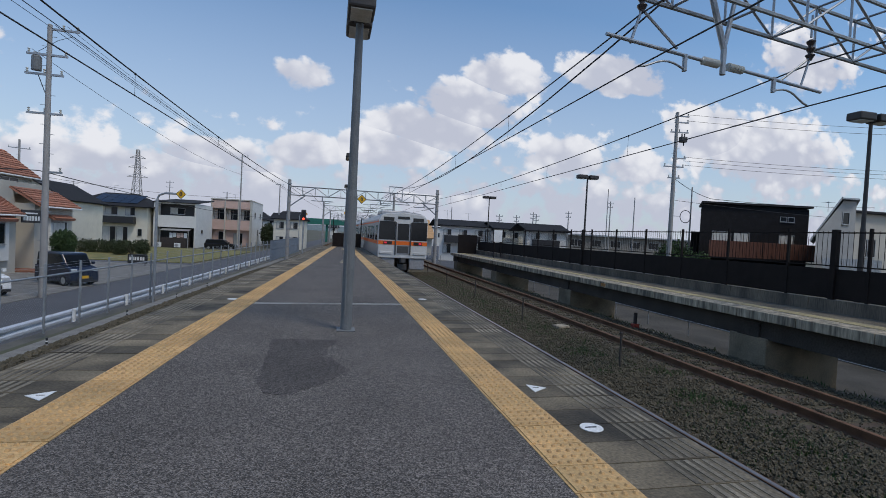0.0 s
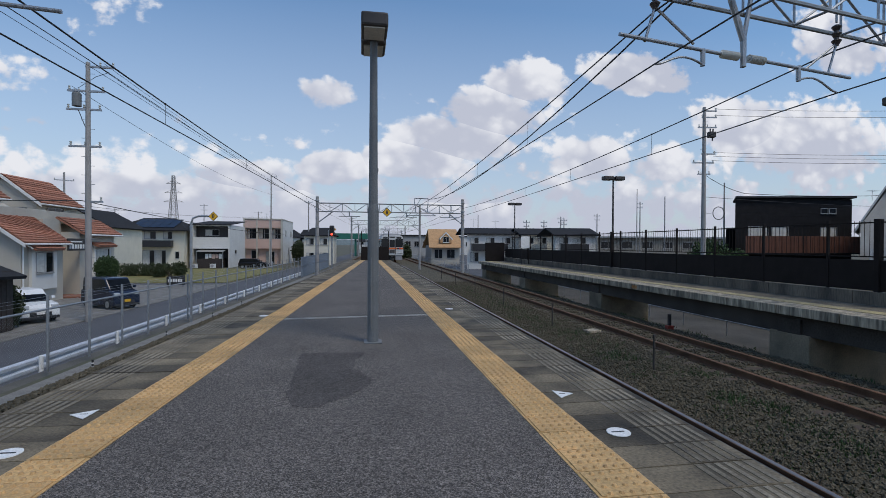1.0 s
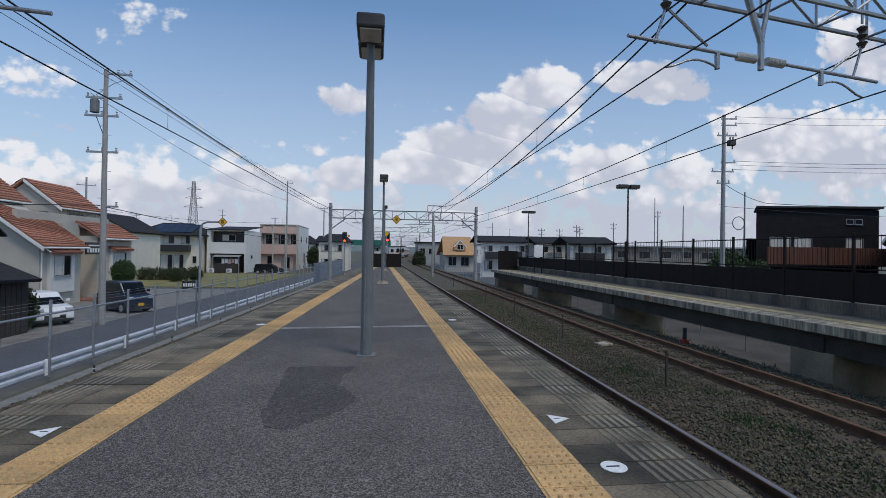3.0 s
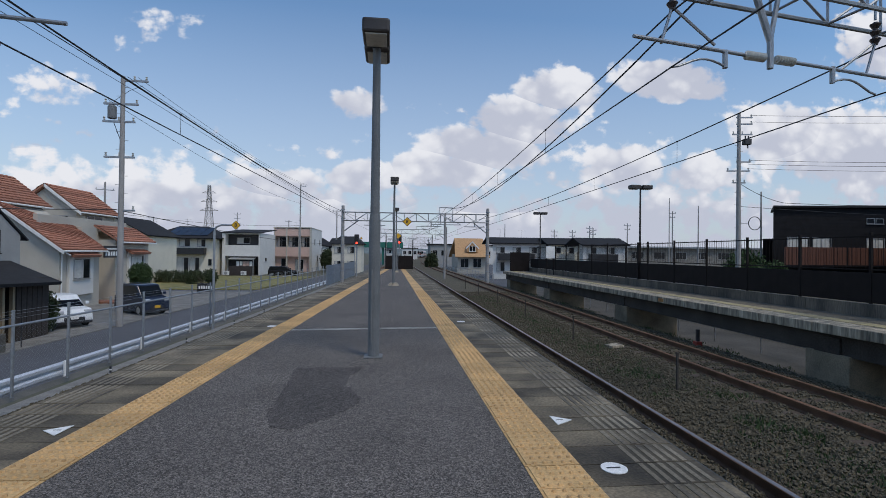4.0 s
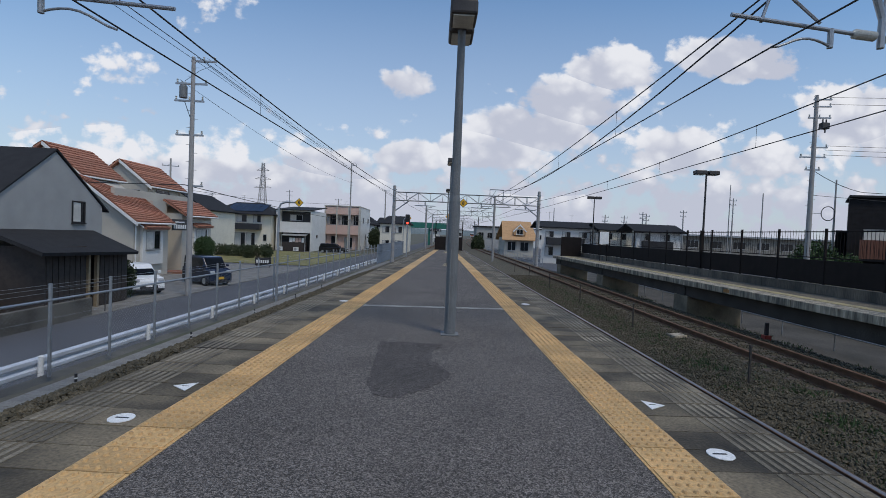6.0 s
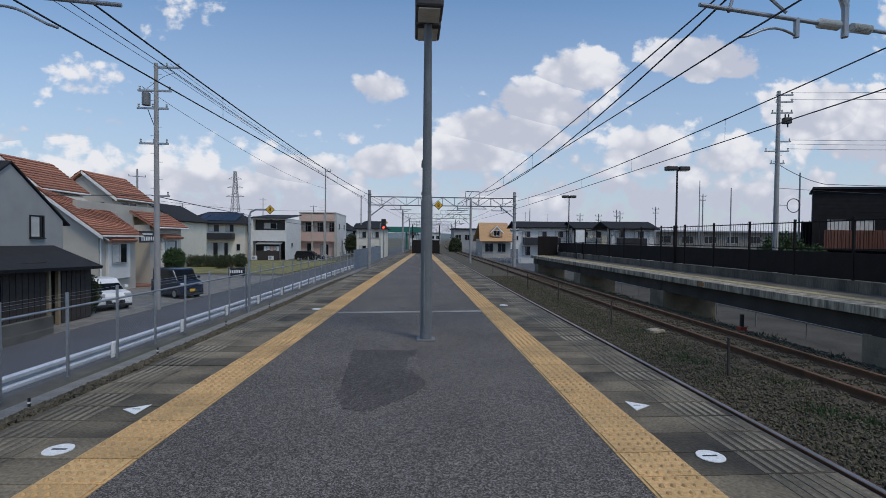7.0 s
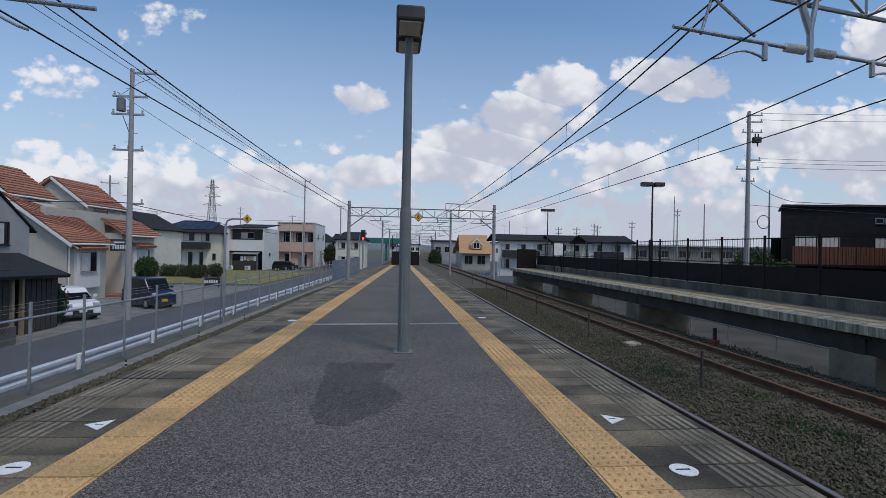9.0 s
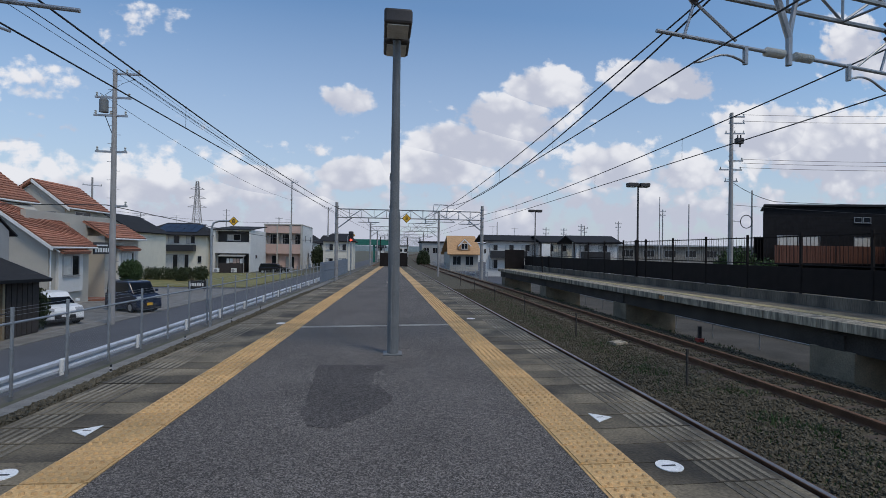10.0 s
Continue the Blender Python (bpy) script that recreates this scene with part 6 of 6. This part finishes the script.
build_grey_house()
build_tile_house()
antenna(-20.4, 21.7, 4.4, 1.4)
antenna(-33.0, 84.0, 5.2, 1.4)
antenna(15.0, 63.5, 3.6, 1.2)
antenna(18.0, 63.5, 3.6, 1.0)
antenna(-18.5, 100, 6.0, 1.3)
antenna(41.5, 33, 5.1, 0.9)
build_row_houses()
build_right_houses()


# ---------- plants ----------
def leaf_clump(m, rng, c, rx, ry, rz, n, s):
    for _ in range(n):
        while True:
            p = Vector((rng.uniform(-1, 1), rng.uniform(-1, 1), rng.uniform(-1, 1)))
            if 0.25 < p.length < 1:
                break
        p = p * (0.75 + 0.3 * rng.random())
        q = Vector(c) + Vector((p.x * rx, p.y * ry, p.z * rz))
        e = Euler((rng.random() * 6, rng.random() * 6, rng.random() * 6)).to_matrix()
        a, b = e @ Vector((s, 0, 0)) * rng.uniform(0.6, 1.3), e @ Vector((0, s * 0.6, 0)) * rng.uniform(0.6, 1.3)
        m.add([q - a, q + b, q + a, q - b], [(0, 1, 2, 3)])


def shrub(x, y, z, rx, ry, rz, n, s, material, label, lumps=1, seed=1, lift=0.0):
    rng = random.Random(seed)
    t = thing("shrub", label, "shrub", pose(x, y, z))
    for k in range(5):
        a = rng.random() * 6.28
        part("stem", Mesh().tube((0, 0, 0), (0.5 * rx * math.cos(a), 0.5 * ry * math.sin(a), lift + rz * 1.1), 0.05, 0.02, n=6), WOOD_DARK, t)
    m = Mesh()
    for k in range(lumps):
        ox = 0 if lumps == 1 else (k / (lumps - 1) - 0.5) * 2 * rx * 0.7
        kk = 1 if lumps == 1 else 0.5
        leaf_clump(m, rng, (ox, rng.uniform(-0.3, 0.3) * ry, lift + rz * (0.95 + rng.uniform(-0.15, 0.1))), rx * kk, ry, rz, n // lumps, s)
    part("foliage", m, material, t)


shrub(-18.1, 38.0, GROUND_L + 0.04, 0.85, 0.85, 0.95, 8000, 0.06, LEAF, "clipped round bright green bush at the forecourt", 1, 1, 1.1)
shrub(-24.5, 60.5, GROUND_L, 3.4, 1.3, 0.85, 5000, 0.10, LEAF_DARK, "spreading dark green shrubs on the lawn", 4, 2)
shrub(-21.0, 58.0, GROUND_L, 1.5, 1.1, 0.95, 2500, 0.10, LEAF_DARK, "dark green bush on the lawn", 2, 3)
shrub(-16.2, 23.9, GROUND_L + 0.04, 1.05, 0.6, 1.0, 3500, 0.07, LEAF_DARK, "untidy dark shrub beside the porch", 2, 4)
shrub(29.6, 36.5, GROUND_R, 2.2, 1.3, 2.15, 5000, 0.13, LEAF, "young green tree behind the fence", 1, 5)
shrub(31.0, 35.2, GROUND_R, 1.0, 1.0, 1.6, 2200, 0.12, LEAF, "leafy green shrub behind the fence", 1, 6)
shrub(7.9, 88, GROUND_R, 1.3, 1.2, 1.9, 2500, 0.2, LEAF_DARK, "dark tree beside the far street", 1, 7)
shrub(-12.8, 104, GROUND_L, 1.5, 1.5, 2.3, 2500, 0.2, LEAF_DARK, "dark tree beside the far street", 1, 8)


# ---------- vehicles ----------
def bevelled(ob, w, seg=2):
    b = ob.modifiers.new("bevel", 'BEVEL')
    b.width, b.segments, b.limit_method, b.angle_limit = w, seg, 'ANGLE', radians(35)
    return ob


TYRE = mat("tyre_rubber", (0.02, 0.02, 0.02), 0.9)
RIM = mat("alloy_rim", (0.45, 0.45, 0.46), 0.35, 0.8)
LENS = mat("headlamp_lens", (0.5, 0.52, 0.55), 0.1)


def vehicle(m, length, width, height, hood, hood_z, glass_z, paint, label, name="car", screen=0.55, rear=0.12, plate=WHITE):
    """A car whose nose points along +x, standing on its wheels at z = 0."""
    c = thing(name, label, "car", m)
    L, W, H = length / 2, width / 2, height
    sill = 0.2
    body = [(-L, sill + 0.12), (-L + 0.08, sill), (L - 0.1, sill), (L, sill + 0.15), (L - 0.04, hood_z - 0.22), (L - 0.18, hood_z - 0.05), (L - hood, hood_z + 0.04), (-L + 0.04, glass_z)]
    bevelled(part("body", Mesh().prism(body, 'y', -W, W), paint, c), 0.06, 3)
    top = [(L - hood + 0.05, hood_z), (L - hood - screen, H - 0.03), (L - hood - screen - 0.3, H), (-L + rear + 0.15, H - 0.02), (-L + 0.03, glass_z - 0.02)]
    cab = bevelled(part("cabin", Mesh().prism(top, 'y', -W * 0.90, W * 0.90), paint, c), 0.07, 3)
    gl = Mesh()
    side = [(L - hood - 0.18, hood_z + 0.10), (L - hood - screen - 0.05, H - 0.13), (-L + rear + 0.3, H - 0.13), (-L + 0.18, glass_z + 0.04)]
    part("side_glass", Mesh().prism(side, 'y', -W * 0.912, W * 0.912), GLASS_DARK, cab)
    dx, dz = -screen - 0.05, H - 0.03 - hood_z
    n = Vector((dz, 0, -dx)).normalized() * 0.012
    a, b = Vector((L - hood + 0.02, 0, hood_z + 0.05)) + n, Vector((L - hood - screen + 0.03, 0, H - 0.09)) + n
    part("windscreen", Mesh().add([(a.x, -W * 0.84, a.z), (a.x, W * 0.84, a.z), (b.x, W * 0.78, b.z), (b.x, -W * 0.78, b.z)], [(0, 1, 2, 3)]).slab([(a.x, -W * 0.84, a.z), (a.x, W * 0.84, a.z), (b.x, W * 0.78, b.z), (b.x, -W * 0.78, b.z)], 0.02), GLASS_DARK, cab)
    for s in (-1, 1):
        part("headlamp", Mesh().box(L - 0.16, L - 0.005, s * W * 0.55, s * W * 0.93, hood_z - 0.24, hood_z - 0.08, 0.03), LENS, c)
        part("mirror", Mesh().box(L - hood - 0.2, L - hood - 0.05, s * W * 0.98, s * (W + 0.14), hood_z + 0.12, hood_z + 0.27, 0.03), paint, c)
        part("tail_lamp", Mesh().box(-L - 0.005, -L + 0.08, s * W * 0.75, s * W * 0.95, glass_z - 0.35, glass_z - 0.02, 0.02), BROWN_METAL, c)
        for x in (-L + 0.62, L - 0.68):
            w = part("wheel", Mesh().tube((x, s * (W - 0.19), 0.29), (x, s * (W + 0.005), 0.29), 0.29, n=22), TYRE, c)
            r = Mesh().tube((x, s * (W + 0.0), 0.29), (x, s * (W + 0.012), 0.29), 0.19, n=18)
            part("rim", r, RIM, w)
    part("grille", Mesh().box(L - 0.02, L + 0.008, -W * 0.55, W * 0.55, 0.34, 0.52, 0.01), BLACK, c)
    part("number_plate", Mesh().box(L + 0.006, L + 0.018, -0.165, 0.165, 0.42, 0.58, 0.003), plate, c)
    part("bumper", Mesh().box(L - 0.12, L + 0.015, -W * 0.96, W * 0.96, 0.2, 0.33, 0.03), BLACK, c)
    return c


WHITE_CAR = mat("white_car_paint", (0.75, 0.77, 0.78), 0.25, var=0.05, bump=0)
NAVY = mat("dark_navy_paint", (0.018, 0.026, 0.05), 0.2, var=0.1, bump=0)
BLACK_CAR = mat("black_car_paint", (0.014, 0.014, 0.016), 0.2, var=0.1, bump=0)
vehicle(pose(-16.35, 26.3, GROUND_L + 0.05, 0, 0, -38), 3.5, 1.6, 1.54, 0.78, 0.94, 0.98, WHITE_CAR, "white small hatchback parked nose to the street", "car", 0.78)
vehicle(pose(-14.75, 31.2, GROUND_L + 0.05, 0, 0, -36), 3.4, 1.48, 1.80, 0.55, 1.05, 1.05, NAVY, "dark navy kei van parked nose to the street", "kei_van", 0.5, 0.0, YELLOW)
vehicle(pose(-16.2, 78.0, GROUND_L + 0.05, 0, 0, 0), 4.4, 1.75, 1.55, 1.2, 0.95, 0.95, BLACK_CAR, "black estate car parked before the pink house")
vehicle(pose(20.5, 47.0, GROUND_R + 0.05, 0, 0, 160), 4.0, 1.7, 1.6, 0.9, 0.98, 0.98, WHITE_CAR, "white car parked behind the platform fence")
vehicle(pose(-17.4, 16.6, GROUND_L + 0.05, 0, 0, -10), 3.6, 1.6, 1.5, 0.9, 0.98, 0.98, BLACK_CAR, "dark car parked behind the low wall")
s = thing("street_sign", "black shop sign on legs with pale unreadable letters", "sign", pose(-15.9, 44.9, GROUND_L))
part("board", Mesh().box(-0.75, 0.75, -0.04, 0.04, 0.25, 1.0, 0.02), BLACK, s)
for k in range(6):
    part("letter_bar", Mesh().box(-0.62 + k * 0.2, -0.48 + k * 0.2, -0.05, -0.04, 0.5, 0.78), WHITE, s)
part("leg", Mesh().box(-0.6, -0.55, -0.02, 0.02, 0, 0.25).box(0.55, 0.6, -0.02, 0.02, 0, 0.25), BLACK, s)


# ---------- train ----------
STEEL = mat("brushed_stainless", (0.42, 0.42, 0.43), 0.42, 0.6, var=0.12, scale=3, fine=60, bump=0.05)
CREAM_FRONT = mat("white_train_front", (0.56, 0.56, 0.55), 0.35, var=0.08, scale=3, fine=40, bump=0.02)
ORANGE = mat("orange_band", (0.80, 0.15, 0.012), 0.45, var=0.08, bump=0)
TAIL_RED = glow("tail_lamp_red", (0.8, 0.03, 0.06), 0.3)
UNDER = mat("underframe_grey", (0.07, 0.07, 0.07), 0.8, var=0.3)
DISPLAY = mat("display_black", (0.02, 0.02, 0.02), 0.3)


def train_car(tail):
    """One coach, its near end at y = 0, standing on the rails at z = 0, running away along +y."""
    c = thing("train_car", ("stainless steel train coach with orange band and red tail lamps" if tail else "stainless steel train coach with an orange band"), "train", None, "coaches of the train")
    Lc, W = 19.6, 1.42
    prof = [(-W, 0.95), (W, 0.95), (W + 0.03, 1.4), (W, 3.15), (W - 0.15, 3.42), (W - 0.5, 3.58), (0, 3.66), (-W + 0.5, 3.58), (-W + 0.15, 3.42), (-W, 3.15), (-W - 0.03, 1.4)]
    part("body", Mesh().prism(prof, 'y', 0.12, Lc), STEEL, c)
    for s in (-1, 1):
        part("side_band", Mesh().box(s * (W + 0.018), s * (W + 0.034), 0.14, Lc - 0.05, 1.72, 1.92), ORANGE, c)
        part("upper_band", Mesh().box(s * (W + 0.002), s * (W + 0.012), 0.14, Lc - 0.05, 2.98, 3.06), ORANGE, c)
        for y in (2.6, 9.2, 15.8):
            d = part("door", Mesh().box(s * (W - 0.02), s * (W + 0.024), y, y + 1.3, 1.08, 2.92, 0.01), STEEL, c)
            part("door_glass", Mesh().box(s * (W + 0.024), s * (W + 0.03), y + 0.12, y + 0.58, 1.9, 2.75).box(s * (W + 0.024), s * (W + 0.03), y + 0.72, y + 1.18, 1.9, 2.75), GLASS_DARK, d)
        for y in (0.6, 4.3, 6.7, 10.9, 13.3, 17.5):
            part("side_window", Mesh().box(s * (W + 0.004), s * (W + 0.022), y, y + (1.7 if y > 1 else 1.2), 1.95, 2.8, 0.004), GLASS_DARK, c)
    part("underframe", Mesh().box(-1.2, 1.2, 0.9, Lc - 0.6, 0.55, 0.95).box(-1.3, 1.3, 6, 13, 0.35, 0.9), UNDER, c)
    for y in (3.0, Lc - 3.4):
        b = part("bogie", Mesh().box(-1.0, 1.0, y - 1.3, y + 1.3, 0.35, 0.6, 0.03), UNDER, c)
        for dy in (-1.05, 1.05):
            part("wheelset", Mesh().tube((-0.62, y + dy, 0.43), (-0.49, y + dy, 0.43), 0.43, n=18).tube((0.49, y + dy, 0.43), (0.62, y + dy, 0.43), 0.43, n=18).tube((-0.6, y + dy, 0.43), (0.6, y + dy, 0.43), 0.08), RUST, b)
    for y in (5, 14):
        part("roof_unit", Mesh().box(-0.95, 0.95, y - 1.2, y + 1.2, 3.55, 3.85, 0.08), STEEL, c)
    if tail:
        fp = [(-W, 0.95), (W, 0.95), (W, 3.1), (W - 0.12, 3.38), (W - 0.45, 3.52), (0, 3.6), (-W + 0.45, 3.52), (-W + 0.12, 3.38), (-W, 3.1)]
        f = bevelled(part("front", Mesh().prism(fp, 'y', -0.02, 0.14), CREAM_FRONT, c, "white cab front"), 0.05, 3)
        part("front_band", Mesh().box(-W + 0.01, -0.46, -0.032, -0.018, 1.72, 1.94).box(0.46, W - 0.01, -0.032, -0.018, 1.72, 1.94), ORANGE, f)
        for s in (-1, 1):
            part("windscreen", Mesh().box(s * 0.47, s * 1.39, -0.036, -0.018, 2.0, 3.06, 0.008), GLASS_DARK, f)
            part("display", Mesh().box(s * 0.55, s * 1.16, -0.034, -0.018, 3.08, 3.3, 0.006), DISPLAY, f, "dark destination display")
            part("lamp_case", Mesh().box(s * 0.62, s * 1.12, -0.05, -0.03, 1.74, 1.92, 0.01), DISPLAY, f)
            part("tail_lamp", Mesh().box(s * 0.92, s * 1.07, -0.058, -0.048, 1.78, 1.88, 0.01), TAIL_RED, f, "lit red tail lamp")
            part("step", Mesh().box(s * 0.62, s * 1.34, -0.07, -0.02, 1.18, 1.34, 0.03), CREAM_FRONT, f)
            part("door_rail", Mesh().box(s * 0.40, s * 0.46, -0.11, -0.02, 1.15, 3.02, 0.02), UNDER, f)
        part("end_door", Mesh().box(-0.40, 0.40, -0.05, -0.018, 1.2, 2.98, 0.01), STEEL, f)
        part("end_door_glass", Mesh().box(-0.33, 0.33, -0.058, -0.049, 2.0, 2.94, 0.01), GLASS_DARK, f)
        part("kick_panel", Mesh().box(-0.33, 0.33, -0.056, -0.049, 1.25, 1.66, 0.01), UNDER, f, "dark lower door panel")
        part("door_band", Mesh().box(-0.40, 0.40, -0.056, -0.049, 1.72, 1.94), ORANGE, f)
        part("display", Mesh().box(-0.34, 0.34, -0.034, -0.018, 3.2, 3.36, 0.006), DISPLAY, f, "dark number display")
        part("skirt", bevelled_skirt(), CREAM_GREY, c, "grey skirt")
        part("coupler", Mesh().box(-0.14, 0.14, -0.42, 0.2, 0.72, 1.0, 0.03).box(-0.26, 0.26, -0.12, 0.15, 0.3, 0.62, 0.03), UNDER, c)
    return c


def bevelled_skirt():
    m = Mesh().box(-1.3, -0.42, 0.05, 0.35, 0.32, 0.95, 0.05).box(0.42, 1.3, 0.05, 0.35, 0.32, 0.95, 0.05)
    return m


CREAM_GREY = mat("skirt_grey", (0.30, 0.30, 0.31), 0.6, var=0.2)
cars = [train_car(True), train_car(False), train_car(False)]
pg = part("pantograph", Mesh().path([(-0.6, 9.0, 3.7), (0, 10.2, 4.3), (0, 9.2, 4.85)], 0.04, 6).path([(0.6, 9.0, 3.7), (0, 10.2, 4.3)], 0.04, 6).tube((-0.8, 9.2, 4.86), (0.8, 9.2, 4.86), 0.04).box(-0.7, 0.7, 8.6, 10.0, 3.62, 3.74), UNDER, cars[1])


def on_line(y):
    a = math.degrees(math.atan((bend(y + 0.5) - bend(y - 0.5))))
    return pose(NEAR_X + bend(y), y, ZR, 0, 0, -a)


def motions():
    """The train draws away down the line."""
    rows = ((0.0, 27.2), (0.2, 33.8), (0.4, 40.4), (0.6, 47.2), (0.8, 54.4), (1.0, 62.0), (1.2, 70.0), (1.4, 78.8), (1.6, 88.4), (1.8, 98.8), (2.0, 110.0), (2.2, 122.0), (2.4, 134.5),
            (2.6, 147.5), (3.2, 189.0), (4.0, 246.0), (5.0, 318.0), (6.0, 390.0), (8.0, 535.0), (10.0, 680.0))
    for k, c in enumerate(cars):
        walk(c, [(t, on_line(y + 20.0 * k)) for t, y in rows])


motions()
